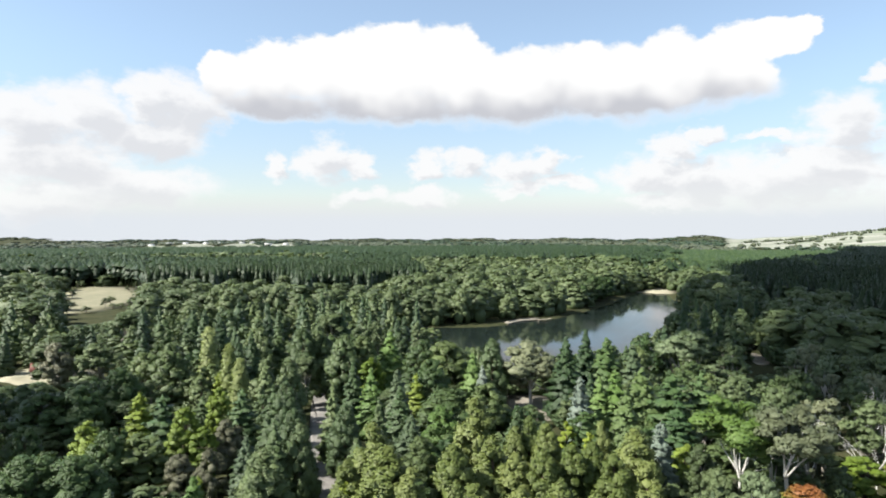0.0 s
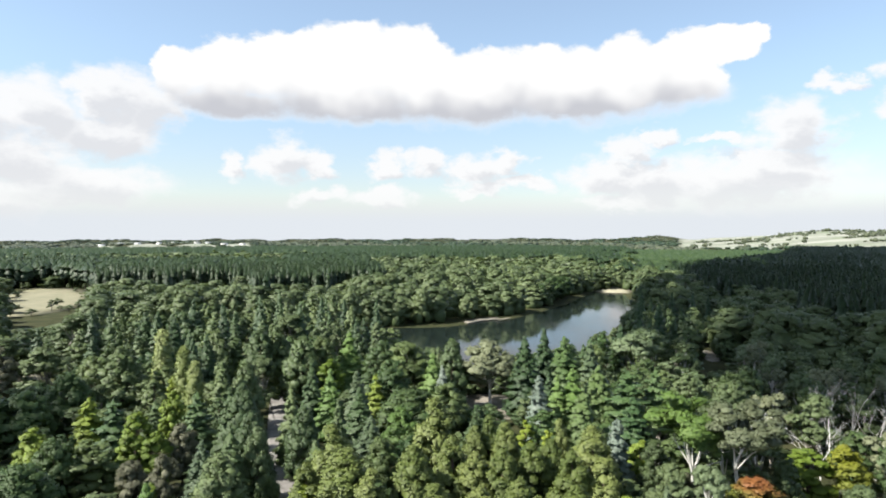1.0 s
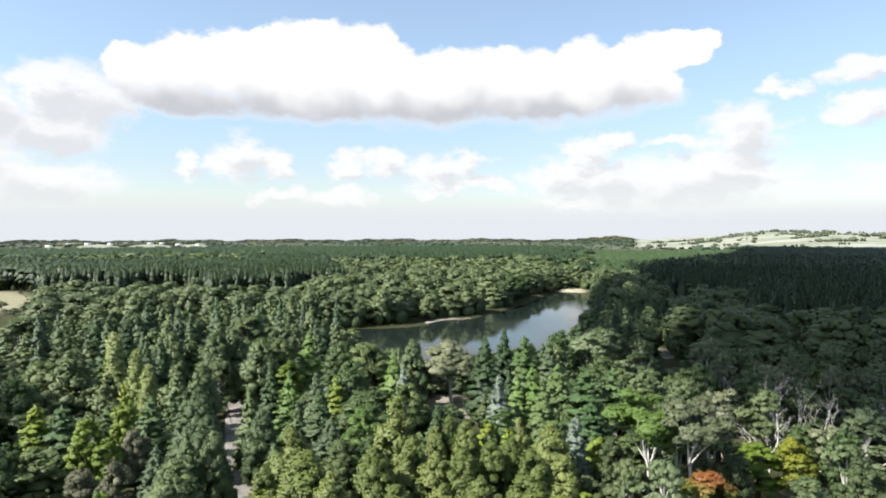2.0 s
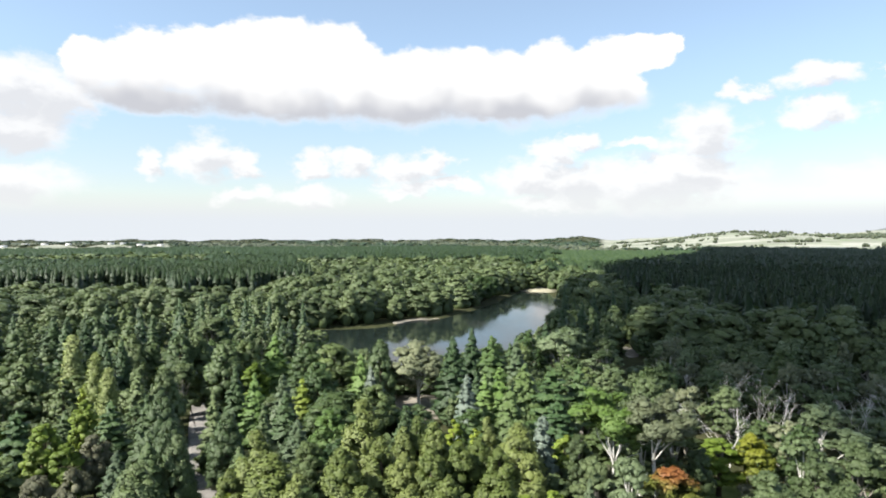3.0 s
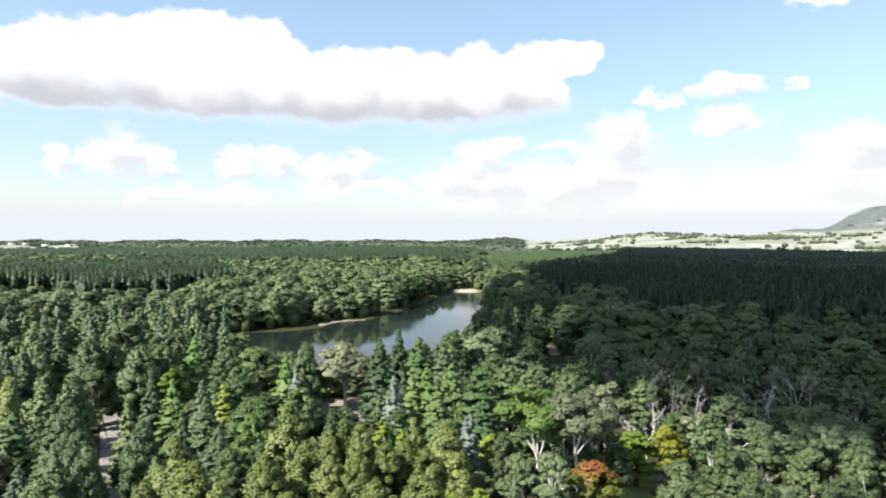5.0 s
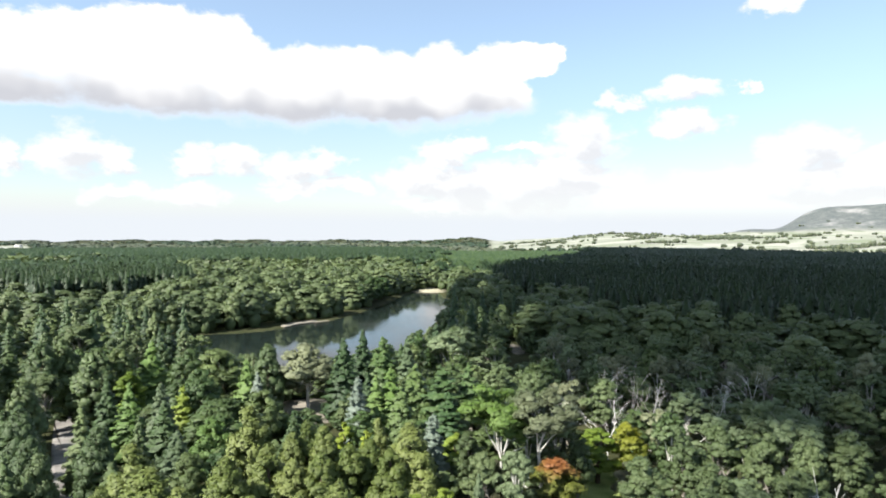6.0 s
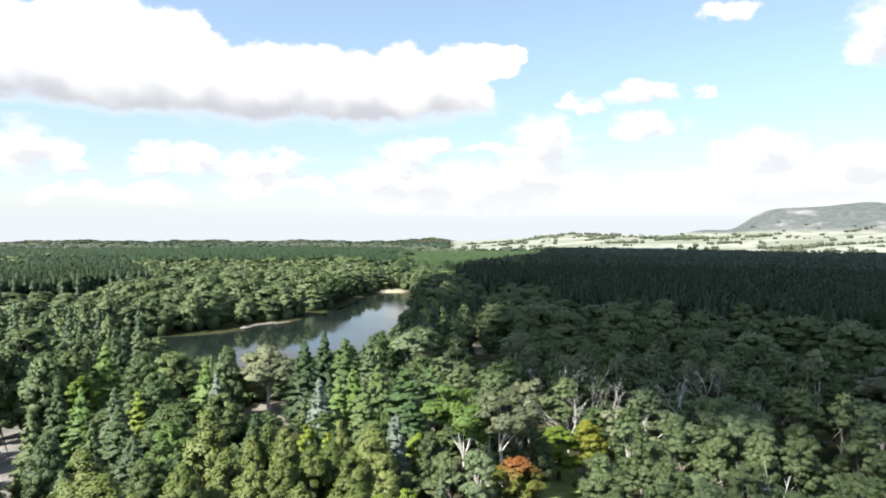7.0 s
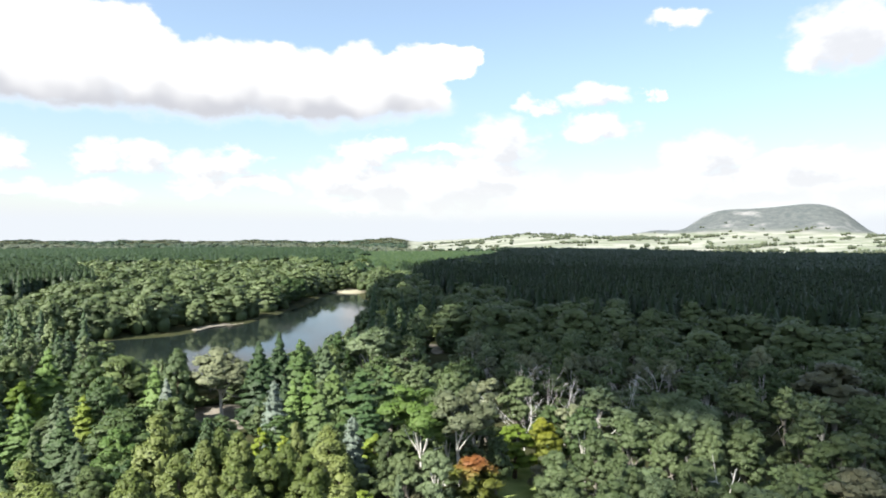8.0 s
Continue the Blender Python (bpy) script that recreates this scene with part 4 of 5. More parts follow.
# trees that stand out: east, north, height, crown radius
PLANTED = [
    ("poplar", [(-66.1, 179.6, 22.0, 2.5), (-55.0, 163.0, 20.0, 2.1), (-49.5, 154.2, 18.0, 2.0)]),
    ("shrub_yellow", [(-58.1, 163.9, 13.0, 1.5), (-15.7, 99.3, 10.0, 1.7), (25.2, 129.6, 10.0, 1.8), (29.0, 126.3, 9.0, 1.4)]),
    ("deciduous_lime", [(-49.6, 139.7, 15.0, 2.5), (-48.9, 120.3, 16.0, 3.1), (-44.7, 117.6, 13.0, 2.5), (-19.7, 173.5, 15.0, 3.3), (28.2, 90.2, 10.0, 2.2), (32.9, 91.0, 10.0, 2.0), (41.9, 110.0, 12.0, 2.5), (70.0, 105.5, 11.0, 4.0), (-64.9, 114.9, 15.0, 2.9)]),
    ("cedar", [(-41.8, 131.5, 17.0, 3.9), (49.1, 136.0, 19.0, 5.8), (44.9, 121.1, 17.0, 4.5), (55.9, 137.9, 19.0, 4.2), (-56.3, 126.9, 17.0, 4.3)]),
    ("bare", [(71.0, 95.0, 8.0, 3.6), (-41.5, 121.6, 13.0, 3.0), (-39.5, 107.4, 12.0, 2.6), (-45.1, 107.7, 11.0, 2.8), (42.8, 93.6, 12.0, 1.8), (-112.7, 184.1, 17.0, 4.3), (99.6, 56.0, 14.0, 5.1), (158.8, 96.3, 17.0, 7.7)]),
    ("cedar_gold", [(-37.5, 96.2, 12.0, 2.6), (-6.8, 156.5, 14.0, 3.0), (-63.3, 132.0, 16.0, 4.0)]),
    ("spruce", [(-32.7, 105.0, 15.0, 3.4), (-10.8, 148.3, 17.0, 3.6), (-6.3, 121.7, 14.0, 3.8), (48.8, 163.8, 20.0, 4.5), (38.2, 89.6, 12.0, 1.7), (-48.1, 90.7, 12.0, 2.4)]),
    ("conifer", [(-34.4, 128.2, 18.0, 3.6), (-31.9, 128.0, 19.0, 3.6), (-27.0, 113.5, 17.0, 3.2), (-28.4, 106.1, 17.0, 3.5), (-28.2, 99.2, 15.0, 3.7), (-24.6, 108.5, 16.0, 2.7), (-42.2, 151.0, 19.0, 3.5), (-37.7, 155.0, 18.0, 3.6), (-56.4, 196.7, 20.0, 4.2), (-52.4, 201.5, 20.0, 4.3), (-42.9, 194.1, 20.0, 4.8), (-39.0, 198.8, 20.0, 5.0), (-23.5, 134.7, 17.0, 2.9), (-28.3, 181.0, 20.0, 4.9), (-19.3, 124.5, 15.0, 3.2), (-13.2, 129.4, 15.0, 2.7), (13.4, 172.8, 20.0, 3.7), (-71.5, 166.3, 20.0, 5.9)]),
    ("eucalypt", [(-40.8, 240.7, 19.0, 8.1), (-39.3, 177.4, 15.0, 5.0), (47.6, 121.8, 15.0, 3.0), (63.7, 139.8, 17.0, 5.6), (68.8, 127.8, 18.0, 4.9), (59.6, 122.4, 16.0, 3.5), (42.6, 104.9, 14.0, 3.4), (40.8, 93.4, 14.0, 3.5), (58.3, 94.1, 14.0, 3.1), (83.0, 124.0, 16.0, 5.5), (-121.0, 199.3, 18.0, 8.8), (-101.4, 189.1, 17.0, 6.7), (-172.9, 265.7, 21.0, 13.0), (-121.8, 243.5, 20.0, 8.6), (73.2, 84.7, 15.0, 4.8), (60.9, 78.1, 15.0, 4.8), (69.4, 73.8, 15.0, 4.3), (79.4, 68.7, 15.0, 4.3), (61.0, 68.2, 14.0, 4.7), (54.2, 69.4, 14.0, 4.6), (89.4, 60.7, 15.0, 3.8), (99.4, 75.0, 16.0, 5.0), (122.2, 93.7, 17.0, 6.2), (89.5, 76.3, 16.0, 3.9)]),
    ("eucalypt", [(114.6, 75.7, 16.0, 4.8), (109.4, 66.2, 15.0, 5.3), (133.5, 76.3, 17.0, 5.7), (84.8, 80.6, 16.0, 3.9), (83.4, 87.3, 16.0, 4.5)]),
    ("conifer_dark", [(-62.8, 191.4, 21.0, 3.7), (-56.3, 186.6, 20.0, 3.7), (-76.2, 217.4, 21.0, 4.2), (-92.5, 234.9, 21.0, 4.9), (-21.6, 151.8, 18.0, 3.3), (-9.6, 140.3, 15.0, 3.6), (32.1, 166.0, 22.0, 4.8), (39.0, 173.9, 22.5, 4.4), (-54.2, 167.7, 22.0, 3.6)]),
    ("deciduous", [(-23.4, 186.3, 19.0, 4.4), (-6.4, 184.2, 18.0, 4.8), (0.6, 175.8, 19.0, 6.1), (1.6, 138.1, 15.0, 6.0), (9.7, 141.8, 15.0, 4.3), (-4.0, 114.2, 12.0, 3.0), (-80.2, 170.6, 17.0, 5.5)]),
    ("conifer_light", [(-16.0, 190.9, 20.0, 5.6), (-17.0, 149.5, 17.0, 3.8), (7.7, 166.2, 18.0, 3.8), (39.1, 144.4, 18.0, 5.0), (35.3, 143.9, 16.0, 3.4), (-36.0, 90.8, 14.0, 3.2)]),
    ("deciduous_dark", [(98, 430, 17.0, 6.0), (105, 443, 19.0, 6.5), (112, 456, 18.0, 6.0), (121, 470, 17.0, 5.5), (91, 417, 15.0, 5.0), (-2.9, 159.9, 17.0, 4.2), (-63.0, 96.2, 15.0, 5.3), (-56.1, 96.2, 15.0, 5.0), (-59.1, 110.8, 14.0, 3.6), (-84.6, 135.1, 15.0, 6.6), (-77.9, 136.0, 16.0, 5.4), (-75.9, 148.7, 17.0, 5.3)]),
    ("spruce_silver", [(9.8, 160.3, 15.0, 2.5), (30.0, 139.0, 17.0, 3.3), (36.6, 106.8, 17.0, 3.2)]),
    ("deciduous_bright", [(-0.2, 130.1, 13.0, 3.4)]),
    ("cypress", [(5.8, 114.1, 19.0, 4.5), (1.5, 97.8, 16.0, 3.9), (7.9, 102.1, 16.0, 3.8), (-11.7, 105.7, 17.0, 4.3), (-8.7, 97.2, 16.0, 5.0), (-15.1, 99.8, 13.0, 3.0), (-4.9, 93.2, 14.0, 3.2), (12.4, 110.2, 15.0, 2.8), (15.1, 112.2, 16.0, 3.0), (17.6, 108.1, 16.0, 3.3), (15.5, 98.1, 15.0, 3.5), (11.2, 99.3, 14.0, 3.2), (20.4, 99.9, 15.0, 3.6), (24.1, 102.1, 15.0, 3.2), (16.4, 88.6, 14.0, 3.2), (26.6, 106.3, 17.0, 2.3), (30.9, 102.0, 17.0, 4.2), (25.9, 96.0, 15.0, 3.5), (30.7, 95.4, 14.0, 3.5), (24.4, 87.5, 13.0, 3.6), (11.0, 90.6, 12.0, 3.2), (4.5, 89.3, 13.0, 3.9)]),
    ("conifer_green", [(43.4, 168.3, 21.0, 6.2), (45.3, 145.2, 18.0, 5.4), (38.0, 131.8, 16.0, 4.1)]),
    ("gum_bare", [(70.4, 190.1, 19.0, 5.7), (76.4, 193.3, 18.0, 4.4), (93.0, 82.4, 16.0, 4.1), (102.9, 91.9, 17.0, 5.0)]),
    ("gum", [(45.0, 89.6, 15.0, 3.8), (71.4, 67.8, 14.0, 3.7), (82.1, 59.2, 13.0, 4.0)]),
    ("maple_red", [(52.3, 91.2, 12.0, 4.2)]),
    ("gold", [(76.0, 104.0, 12.0, 3.1)]),
    ("gum_white", [(47.6, 101.7, 22.0, 5.0)]),
    ("gum_grey", [(52.7, 95.5, 22.0, 4.1)]),
    ("gum_pale", [(24.2, 175.3, 18.0, 9.0)]),
    ("dead", [(77.5, 111.5, 13.0, 4.5), (123.9, 120.7, 17.0, 3.8), (110.0, 115.2, 16.0, 3.0), (86.2, 129.4, 17.0, 2.5), (90.7, 131.0, 17.0, 2.5), (97.9, 123.1, 15.0, 3.6), (93.9, 127.2, 16.0, 1.7)]),
    ("gum_fork", [(85.1, 68.7, 15.0, 3.9)]),
]
rng_all = np.random.default_rng(5)
taken, tall = [], []
for kind, rows in PLANTED:
    for i, (x, y, h, r) in enumerate(rows):
        n, size = (8400, 0.28) if math.hypot(x, y) < 135 else (4800, 0.38)
        if kind == "dead":
            n, size = 100, 0.3
        wide = 1.25
        if kind in ("gum_white", "gum_grey"):
            wide = 1.3
        elif "gum" in kind or kind == "eucalypt":
            wide = 1.1
        elif kind == "poplar" or kind[:3] in ("con", "ced"):
            wide = 1.4
        tree("conifer_wide" if kind == "conifer" and i % 3 else kind, x, y, h, r * wide, n, size, i % 3, float(rng_all.uniform(0, 6.28)), "trees of the near forest")
        taken.append((x, y, r))
        tall.append(h * {"gum_white": 0.2, "gum_grey": 0.3, "gum_pale": 0.05, "gum_fork": 0.3, "maple_red": 0.2, "deciduous_lime": 0.4, "dead": 0.5}.get(kind, 0.55))
taken = np.array(taken)


# ---- the forest between and beyond ----
def plantation_front(az):
    """How far off the pines begin."""
    return np.interp(az, [-40, -26, -24, -15, -13, -4, -3, 13, 14, 21, 33, 66],
                     [700, 700, 545, 545, 440, 520, 860, 860, 960, 600, 315, 270])


def zone(x, y):
    """What grows at a place: 0 nothing, 1 mixed garden forest, 2 gum woodland, 3 pine plantation, 4 young pines of the
    sunlit band.
    """
    az, d = bearing(x, y)
    az = az + 1.6 * np.sin(d * 0.013 + az) + 1.1 * np.sin(d * 0.031)
    k = np.full(np.shape(x), 1)
    k[(d > 330)] = 2
    wob = 14 * np.sin(az * 1.3) + 9 * np.sin(az * 3.1)
    front = plantation_front(az) + wob
    k[d > front] = 3
    # a firebreak runs along the plantations
    k[(az < -4) & (d > front - 26) & (d <= front)] = 0
    k[(az < -8) & (d > front + 260) & (d < 1150 + 3 * wob)] = 2
    # the sunlit band beyond the cloud's shadow gets the lighter-coloured pines
    k[(az > 18) & (az < 34) & (d > 620 + wob) & (y > 1.05 * x + 300)] = 4
    k[(az > 28) & (d < front)] = 2
    k[d > 1500] = 2
    k[(d > 1500) & (np.sin(az * 0.31 + d * 0.0021) > 0.1)] = 3
    k[dry_land(x, y) > 0.4] = 0
    near = d < 620
    k[near & inside(LAKE, x, y)] = 0
    shore = near & (d > 250)
    k[np.where(shore, distance_to(LAKE, x, y) < 5.0, False)] = 0
    for a in OPEN:
        k[inside(a, x, y)] = 0
    return k


def grid(d0, d1, gap, az0=-39.0, az1=65.0, seed=1, skew=0.0):
    """Jittered points of a sector, in rows that run askew."""
    r = np.random.default_rng(seed)
    n = np.arange(-d1 * (1.5 if skew else 1), d1 * (1.5 if skew else 1), gap)
    x, y = np.meshgrid(n, n if skew else np.arange(0, d1, gap))
    x, y = x * math.cos(skew) - y * math.sin(skew), x * math.sin(skew) + y * math.cos(skew)
    x = x + r.uniform(-0.38, 0.38, x.shape) * gap
    y = y + r.uniform(-0.38, 0.38, x.shape) * gap
    az, d = bearing(x, y)
    ok = (d > d0) & (d < d1) & (az > az0) & (az < az1)
    return x[ok], y[ok]


def lake_view(x, y, h):
    """Keeps low what stands between the eye and the lake."""
    az, d = bearing(x, y)
    sight = np.interp(az, [-2, 3.4, 4.8, 7.0, 8.4, 12, 15.6, 18.4, 20.4], [9.8, 10.0, 11.8, 11.8, 10.8, 10.4, 9.3, 8.0, 6.4])
    cap = EYE - d * np.tan(np.radians(sight))
    h = np.where((az > -2) & (az < 20.4) & (d < np.interp(az, [-2, 5, 10, 14, 17, 20.4], [240, 235, 230, 255, 330, 425])), np.minimum(h, np.maximum(cap, 2.5)), h)
    cap = EYE - d * np.tan(np.radians(np.interp(az, [-31.2, -27.6, -25.2], [6.9, 6.9, 5.5])))
    h = np.where((az > -31.2) & (az < -25.2) & (d < 560) & (d > 225), np.minimum(h, np.maximum(cap, 3.0)), h)
    cap = EYE - d * math.tan(radians(22.6))
    h = np.where((az > 29.5) & (az < 35.5) & (d < 112), np.minimum(h, np.maximum(cap, 2.5)), h)
    cap = EYE - d * math.tan(radians(11.0))
    h = np.where((az > 25.4) & (az < 28.4) & (d < 258), np.minimum(h, np.maximum(cap, 2.5)), h)
    verge = (az < -4) & (d > plantation_front(az) - 150) & (d < plantation_front(az))
    h = np.where(verge, np.minimum(h, 14.0 + 5.0 * np.sin(x * 0.13) * np.cos(y * 0.11)), h)
    return np.where((az > -36) & (az < -27.5) & (d < 250), np.minimum(h, np.maximum(cap, 2.5)), h)


MIXED = ["conifer_wide", "deciduous", "conifer", "eucalypt", "conifer_dark", "deciduous", "conifer_wide", "deciduous_dark", "conifer_wide", "eucalypt"]
x, y = grid(72, 235, 8.2, seed=3)
k = zone(x, y)
r = np.random.default_rng(11)
for xi, yi, ki in zip(x, y, k):
    if ki == 0 or r.random() < 0.08 or distance_to(ROAD_AREA, xi, yi) < 1.2 or np.any(np.hypot(taken[:, 0] - xi, taken[:, 1] - yi) < taken[:, 2] * 0.75 + 2.2):
        continue
    az, d = bearing(xi, yi)
    if ki == 2:
        kind = ("eucalypt", "gum", "eucalypt", "gum", "gum_bare", "gum_pale", "eucalypt", "deciduous")[r.integers(0, 8)]
        h, rad = r.uniform(12, 16.5), r.uniform(4.2, 6.2)
    else:
        kind = MIXED[r.integers(0, len(MIXED))]
        if az > 20:
            kind = ("eucalypt", "deciduous", "eucalypt", "gum")[r.integers(0, 4)]
        if az < -21 and kind.startswith("conifer"):
            kind = ("eucalypt", "deciduous", "deciduous_dark", kind)[r.integers(0, 4)]
        h, rad = r.uniform(8, 19), r.uniform(3.6, 6.2)
        if d < 110:
            h *= 0.8
    h = float(lake_view(xi, yi, h))
    for (tx, ty, tr), th in zip(taken, tall):
        td, ta = math.hypot(tx, ty), math.degrees(math.atan2(tx, ty))
        if d < td < d + 70 and abs(ta - az) < math.degrees((tr * 0.8 + rad * 0.6) / td):
            h = min(h, EYE - d * (EYE - th) / td)
    if h < 4:
        continue
    if h < 6:
        rad *= 0.55
    tree(kind, float(xi), float(yi), h, rad, 1300, 0.5, 10 + int(r.integers(0, 2)), float(r.uniform(0, 6.28)), "trees of the near forest")


def forest(name, kind, x, y, h, rad, n, size, label, mat, seed, sides=5):
    """Many trees joined into one stand."""
    maker, h0, r0, sets, bark, *_ = KINDS[kind]
    rg = np.random.default_rng(seed)
    shapes = []
    for q in range(5):
        sets2 = dict(sets)
        if maker is eucalypt:
            sets2 = {"far": True, "base": 0.08, "deep": 0.8, "lobes": 12 if n < 100 else 26}
        if maker is dome:
            sets2 = {"lobes": 26 if n > 300 else 20 if n > 100 else 8}
        if maker is rough_cone:
            sets2 = {"tiers": 3 if n else 2}
        if maker is broadleaf:
            sets2 = {"lobes": 24 if n > 200 else 12, "low": 0.03}
        _, c = maker(np.random.default_rng(seed + q), h0, r0, n, size, **sets2)
        shapes.append((*c.arrays(), c.normals()))
    vs, fs, ts, ns, base = [], [], [], [], 0
    zz = land(x, y)
    pick, turn, tint = rg.integers(0, 5, len(x)), rg.uniform(0, 6.28, len(x)), rg.random(len(x))
    for i in range(len(x)):
        v, f, nv = shapes[pick[i]]
        c, s = math.cos(turn[i]), math.sin(turn[i])
        kx, kz = rad[i] / r0, h[i] / h0
        vs.append(np.stack([(v[:, 0] * c - v[:, 1] * s) * kx + x[i], (v[:, 0] * s + v[:, 1] * c) * kx + y[i], v[:, 2] * kz + zz[i]], 1))
        ns.append(np.stack([nv[:, 0] * c - nv[:, 1] * s, nv[:, 0] * s + nv[:, 1] * c, nv[:, 2]], 1))
        fs.append(f + base)
        ts.append(np.full(len(v), tint[i]))
        base += len(v)
    ob = new(name, mesh_from(name, np.concatenate(vs), np.concatenate(fs), mat, np.concatenate(ts), smooth=True, nrm=np.concatenate(ns)))
    return tagged(ob, label, "forest", kind="stuff")


KINDS["pine"] = (rough_cone, 25, 3.3, {}, "brown", "pine_tree", "", "tree")


def stand(d0, d1, gap, n, size, seed, rad=1.0):
    x, y = grid(d0, d1, gap, seed=seed)
    k = zone(x, y)
    r = np.random.default_rng(seed)
    u, u2, u3 = r.random(len(x)), r.random(len(x)), r.random(len(x))
    low = lake_view(x, y, np.full(len(x), 99.0))
    for code, kind, name, mat, h0, h1, r0, r1, label in (
            (1, "conifer_wide", "conifer_wood", "conifer", 9, 21, 4.4, 6.6, "mixed green conifers and broad trees in dense forest"),
            (5, "conifer_dark", "dark_conifer_wood", "conifer_dark", 13, 26, 3.8, 5.6, "tall dark conifers in dense forest"),
            (1, "deciduous", "broadleaf_wood", "deciduous", 9, 18, 4.2, 6.4, "dense mid-green broadleaf trees"),
            (2, "gum_dome", "gum_woodland", "eucalypt", 13, 23, 6.2, 11.0, "olive gum woodland with billowing crowns")):
        m = (k == code) & (low > 3)
        if code == 2:
            m &= (r.random(len(x)) < np.where(bearing(x, y)[0] < -4, 0.55, 0.7))
        if code in (1, 5):
            m = ((k == 1) & (low > 3)) & (np.searchsorted([0.42, 0.78], u3) == {"conifer_wide": 0, "deciduous": 1, "conifer_dark": 2}[kind])
        if m.sum() < 3:
            continue
        h = np.minimum(h0 + (h1 - h0) * u[m], low[m])
        wide = (r0 + (r1 - r0) * u2[m]) * rad * np.minimum(1.0, 0.35 + h / 16)
        forest(name, kind, x[m], y[m], h, wide, n, size, label, LEAF[mat], seed + code)


def plantation(d0, d1, gap, rad, n, size, seed):
    """Pines set close in rows."""
    x, y = grid(d0, d1, gap, seed=seed, skew=0.47)
    k = zone(x, y)
    r = np.random.default_rng(seed)
    for code, name, mat, h0, h1, label in (
            (3, "pine_plantation", "pine", 20.5, 26, "dark green pine plantation with an even canopy"),
            (4, "young_pine_plantation", "pine_young_sunlit", 13, 16, "young pine plantation in sun, its sunlit brightness put into a lighter green")):
        m = k == code
        if m.sum() < 3:
            continue
        forest(name, "pine", x[m], y[m], r.uniform(h0, h1, m.sum()), rad * r.uniform(0.8, 1.2, m.sum()), n, size, label, LEAF[mat], seed + code)


# saplings round the dry clearing
rc = np.random.default_rng(77)
for q in range(34):
    p = CLEARING[int(rc.integers(0, len(CLEARING)))] + rc.normal(0, 7, 2)
    tree("eucalypt", float(p[0]), float(p[1]), float(rc.uniform(3, 8)), float(rc.uniform(2, 4.5)), 1300, 0.66, 10, float(rc.uniform(0, 6.28)), "trees of the near forest")

KINDS["gum_dome"] = (dome, 17, 5, {}, "grey", "eucalyptus_tree", "", "tree")
stand(235, 390, 10.0, 420, 0.75, 21)
stand(390, 640, 11.5, 200, 1.1, 22, 1.1)
stand(640, 1000, 12.0, 40, 2.2, 23, 1.3)
stand(1000, 1500, 15.0, 16, 3.2, 24, 1.7)
plantation(235, 600, 5.2, 3.3, 100, 0.8, 25)
plantation(600, 900, 6.4, 4.6, 14, 1.2, 26)
plantation(900, 1500, 8.0, 6.2, 0, 2.0, 27)


def far_canopy(d0, d1, count, seed, name, mat, label):
    r = np.random.default_rng(seed)
    d = d0 * (d1 / d0) ** r.random(count)
    az = np.radians(r.uniform(-39, 65, count))
    x, y = d * np.sin(az), d * np.cos(az)
    k = zone(x, y)
    b, _ = bearing(x, y)
    hill = land(x, y) > 70
    m = ((k == 3) if mat == "pine" else (k == 2)) & ~hill
    x, y, d = x[m], y[m], d[m]
    w_ = np.clip(d * 0.0065, 8, 26) * r.uniform(0.7, 1.3, len(d))
    s = Shape()
    z = land(x, y)
    for i in range(len(x)):
        hh = r.uniform(6.5, 7.5)
        for j in range(2):
            s.blob((x[i] + r.normal(0, w_[i] * 0.5), y[i] + r.normal(0, w_[i] * 0.5), z[i] + hh * 0.45), (w_[i] * 0.7, w_[i] * 0.7, hh * r.uniform(0.45, 0.55)), rng=r)
    v, f = s.arrays()
    tagged(new(name, mesh_from(name, v, f, LEAF[mat], np.repeat(r.random(len(v) // 12), 12), smooth=True)), label, "forest", kind="stuff")


far_canopy(1450, 4700, 5200, 31, "far_gum_forest", "far", "distant gum forest to the skyline")
far_canopy(1450, 4700, 5200, 32, "far_pine_forest", "pine", "distant dark pine forest to the skyline")


def pasture_trees():
    r = np.random.default_rng(41)
    s = Shape()
    rows = []
    for q in range(40):
        a0, d0 = r.uniform(24, 64), r.uniform(1500, 3700)
        run, lie = r.uniform(60, 420), r.uniform(-0.35, 0.35)
        for j in range(int(run / 16)):
            rows.append((d0 * math.sin(radians(a0)) + j * 16 + r.normal(0, 4), d0 * math.cos(radians(a0)) + j * 16 * lie + r.normal(0, 4)))
    for q in range(170):
        a0, d0 = radians(r.uniform(24, 65)), r.uniform(1450, 3900)
        rows.append((d0 * math.sin(a0), d0 * math.cos(a0)))
    p = np.array(rows)
    p = p[dry_land(p[:, 0], p[:, 1]) > 0.5]
    z = land(p[:, 0], p[:, 1])
    for (x, y), zi in zip(p, z):
        h = r.uniform(9, 16)
        big = r.uniform(0.5, 1.35)
        for j in range(4):
            s.blob((x + r.normal(0, 6), y + r.normal(0, 6), zi + h * 0.35 * big), (r.uniform(3, 7) * big, r.uniform(3, 7) * big, h * big * r.uniform(0.25, 0.55)), rng=r)
    v, f = s.arrays()
    tagged(new("hedgerows", mesh_from("hedgerows", v, f, LEAF["far"], np.repeat(r.random(len(v) // 12), 12), smooth=True)),
           "scattered paddock trees and windbreaks on pale pasture", "trees", kind="stuff")


pasture_trees()


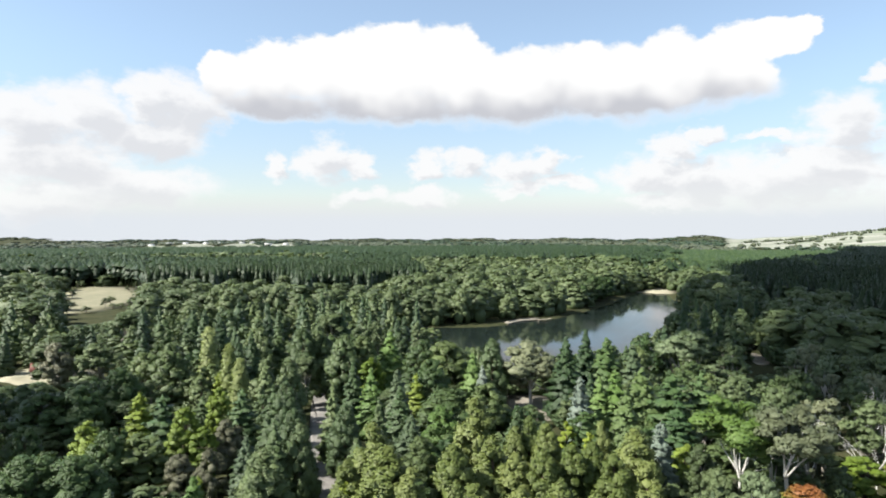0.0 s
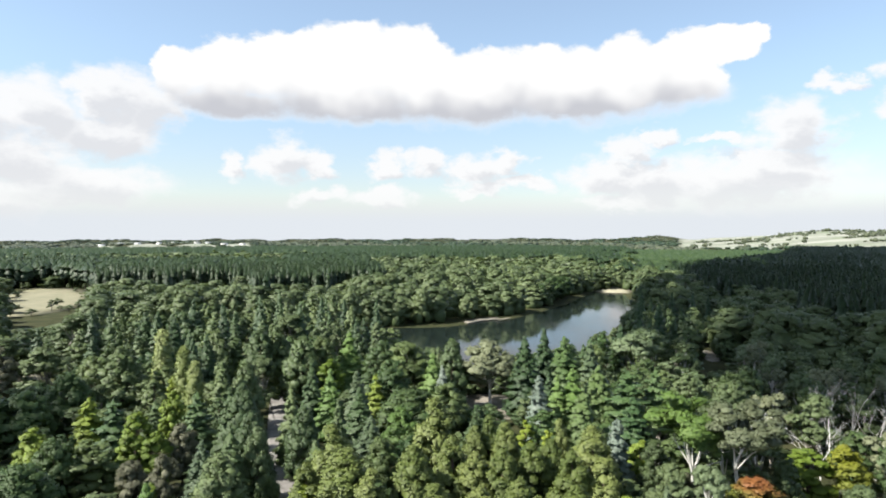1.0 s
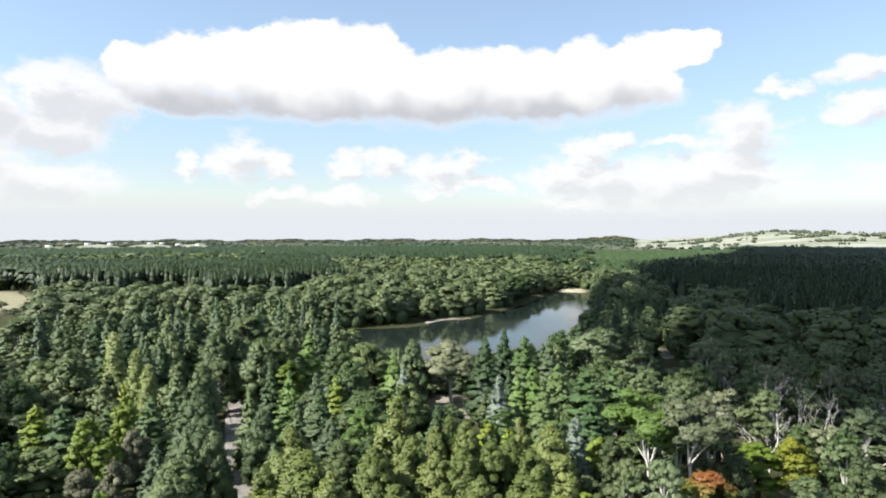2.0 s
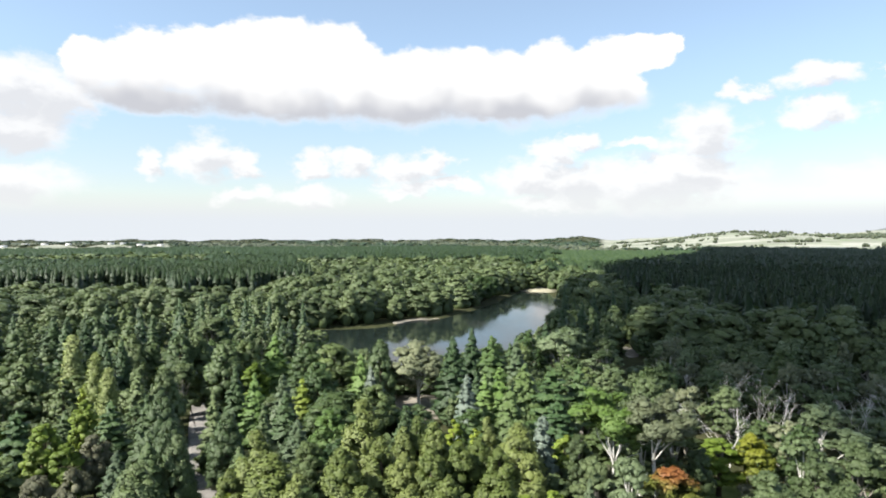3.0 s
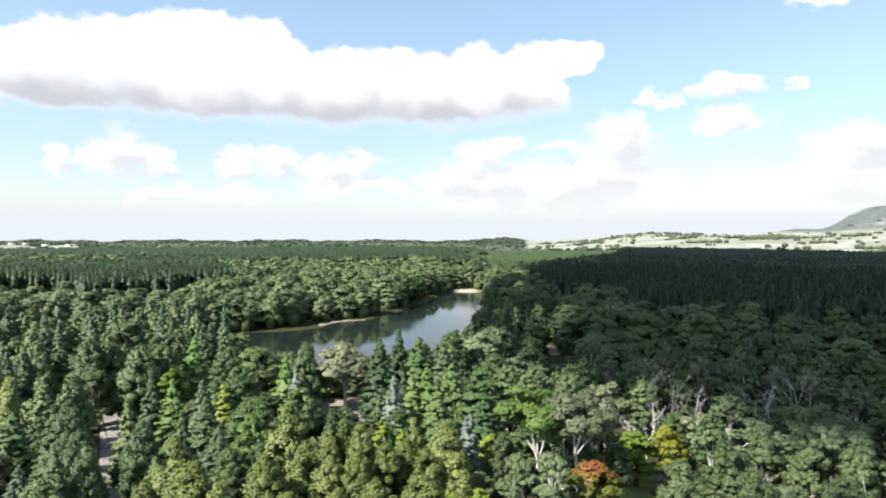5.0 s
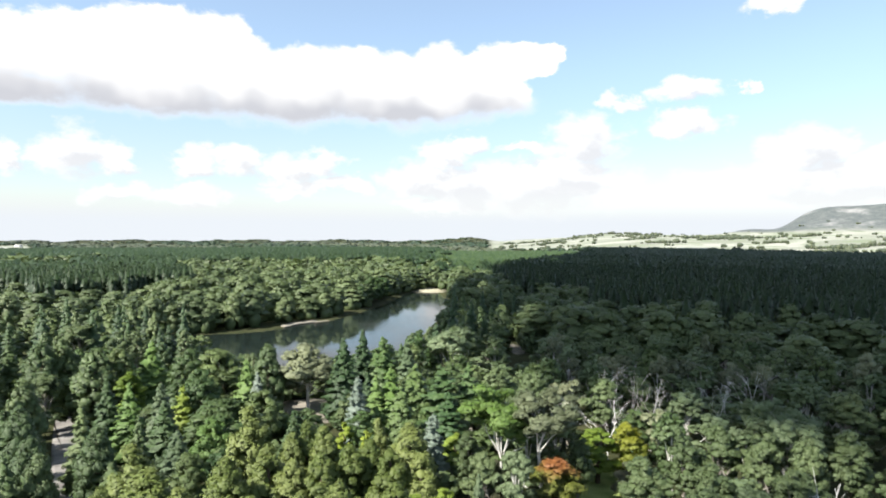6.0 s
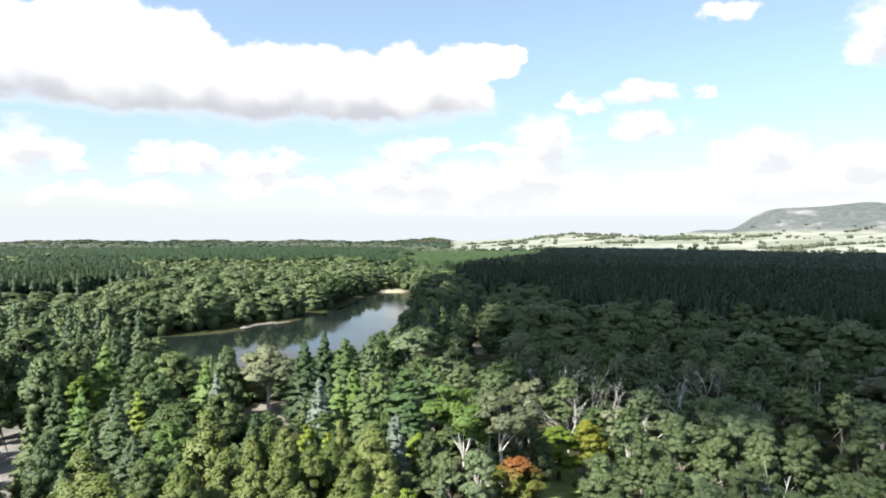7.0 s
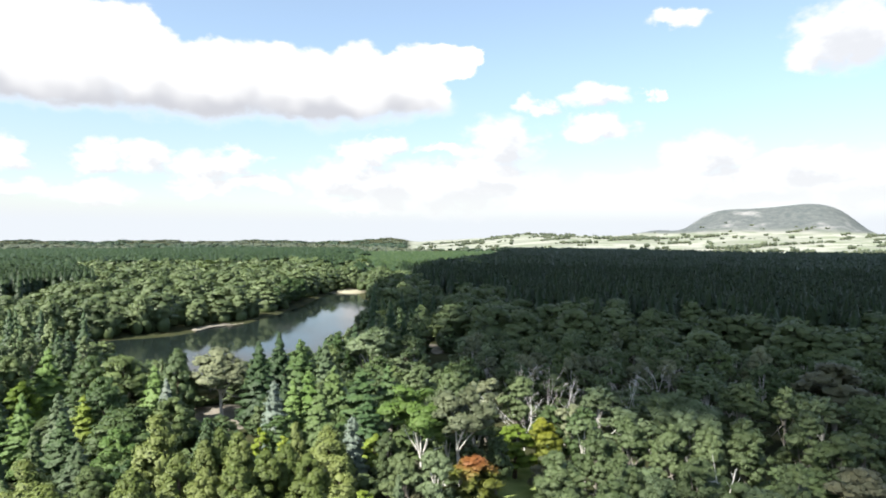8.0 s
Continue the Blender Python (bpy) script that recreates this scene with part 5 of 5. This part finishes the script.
# ---- the cloud that shades the eastern forest ----
def shading_cloud():
    r = np.random.default_rng(51)
    up = 900.0
    off = Vector((sun_dir.x, sun_dir.y)) / sun_dir.z * (up - 15)
    s = Shape()
    for yy in np.concatenate([np.arange(20, 300, 17.0), np.arange(300, 1560, 34.0)]):
        edge = np.interp(yy, [0, 60, 104, 118, 132, 200, 270, 400, 500, 720, 1360, 1560], [88, 91, 95, 78, 68, 63, 68, 120, 214, 394, 860, 1060])
        xx = edge + 8
        while xx < min(2.1 * yy + 240, 1750):
            if xx < 0.9 * 1480:
                rad = min(14 + (xx - edge) * 0.35, 60) * r.uniform(0.85, 1.15)
                if yy < 300:
                    rad = min(rad, 24)
                if math.hypot(xx + rad * 0.7 - 120, yy - 243) < rad + 2:
                    # a gap lets the sun onto the glade
                    xx += rad * 0.5
                    continue
                s.blob((xx + rad * 0.7 + off.x, yy + r.normal(0, 6) + off.y, up + r.uniform(-8, 25)), (rad, max(rad, 13 if yy < 300 else 26), rad * 0.7), rng=r)
                xx += rad * 1.05
            else:
                break
    # its ragged fringe thins the light over the gums
    for q in range(18):
        fx, fy = r.uniform(62, 96), r.uniform(30, 100)
        if math.hypot(fx - 68, fy - 103) > 19:
            s.blob((fx + off.x, fy + off.y, up + r.uniform(-6, 6)), (4.2, 4.2, 3.0), rng=r)
    for q in range(13):
        s.blob((-96 + r.normal(0, 11) + off.x, 126 + r.normal(0, 14) + off.y, up + r.uniform(-8, 8)), (13, 13, 8), rng=r)
    part("cumulus_cloud", s, MAT["cloud"])
    ob = bpy.data.objects["cumulus_cloud"]
    tagged(ob, "low cumulus cloud drifting over the forest and shading it", "cloud", kind="structure")


shading_cloud()


# ---- buildings, boat and jetty ----
def house(x, y, turn, w_, d_, h, wall, roof, label):
    root = new("house")
    tagged(root, label, "house")
    part("wall", box(Shape(), (-w_ / 2, -d_ / 2, -0.2), (w_ / 2, d_ / 2, h)), MAT[wall], root)
    o, rise = 0.45, h + d_ * 0.3
    s = Shape()
    a, b = w_ / 2 + o, d_ / 2 + o
    v = [(-a, -b, h - 0.1), (a, -b, h - 0.1), (a, b, h - 0.1), (-a, b, h - 0.1), (-a, 0, rise), (a, 0, rise)]
    s.put(v, [(0, 1, 5), (0, 5, 4), (2, 3, 4), (2, 4, 5), (0, 4, 3), (1, 2, 5), (0, 3, 2), (0, 2, 1)])
    part("roof", s, MAT[roof], root)
    part("door", box(Shape(), (-0.5, -d_ / 2 - 0.05, 0.0), (0.5, -d_ / 2 - 0.01, 2.0)), MAT["timber"], root)
    for k in (-0.32, 0.32):
        part("window", box(Shape(), (w_ * k - 0.7, -d_ / 2 - 0.05, 1.0), (w_ * k + 0.7, -d_ / 2 - 0.01, 2.1)), MAT["glass"], root)
    root.matrix_basis = pose(x, y, float(land(np.array([x]), np.array([y]))[0]), 0, 0, turn)
    return root


house(-133, 217, 25, 13, 7, 2.8, "wall", "roof_red", "small pale house with a rusty red roof in a yard")
r = np.random.default_rng(61)
for q in range(9):
    az, d = radians(-24.5 + q * 1.35 + r.uniform(-0.3, 0.3)), r.uniform(2450, 2750)
    house(d * math.sin(az), d * math.cos(az), float(r.uniform(-40, 40)), r.uniform(14, 26), 9, 5.0, "white", "roof_grey", "distant white farm building among trees")


def boat(x, y, turn):
    root = new("rowing_boat")
    tagged(root, "small white boat moored under the trees", "boat")
    s = Shape()
    ring = []
    for z, k in ((-0.25, 0.55), (0.45, 1.0)):
        for i in range(12):
            a = i * math.pi / 6
            ring.append((math.cos(a) * 2.3 * k, math.sin(a) * 0.85 * k * (1 - 0.35 * max(0, math.cos(a))), z))
    f = []
    for i in range(12):
        j = (i + 1) % 12
        f += [(i, j, j + 12), (i, j + 12, i + 12)]
    f += [(0, i + 1, i) for i in range(1, 11)]
    s.put(ring, f)
    part("hull", s, MAT["white"], root)
    for k in (-0.8, 0.6):
        part("seat", box(Shape(), (k - 0.15, -0.7, 0.2), (k + 0.15, 0.7, 0.26)), MAT["timber"], root)
    root.matrix_basis = pose(x, y, -0.45, 0, 0, turn)


boat(106, 434, 40)


def jetty():
    root = new("jetty")
    tagged(root, "weathered timber jetty along the far bank", "jetty")
    for i in range(16):
        part("plank", box(Shape(), (i * 0.6, 0, 0.30), (i * 0.6 + 0.52, 2.0, 0.36)), MAT["timber"], root)
    for i in range(5):
        for k in (0.15, 1.75):
            part("post", box(Shape(), (i * 2.2 + 0.1, k, -1.8), (i * 2.2 + 0.25, k + 0.15, 0.3)), MAT["timber"], root)
    root.matrix_basis = pose(53, 353, 0.1, 0, 0, 30)


jetty()
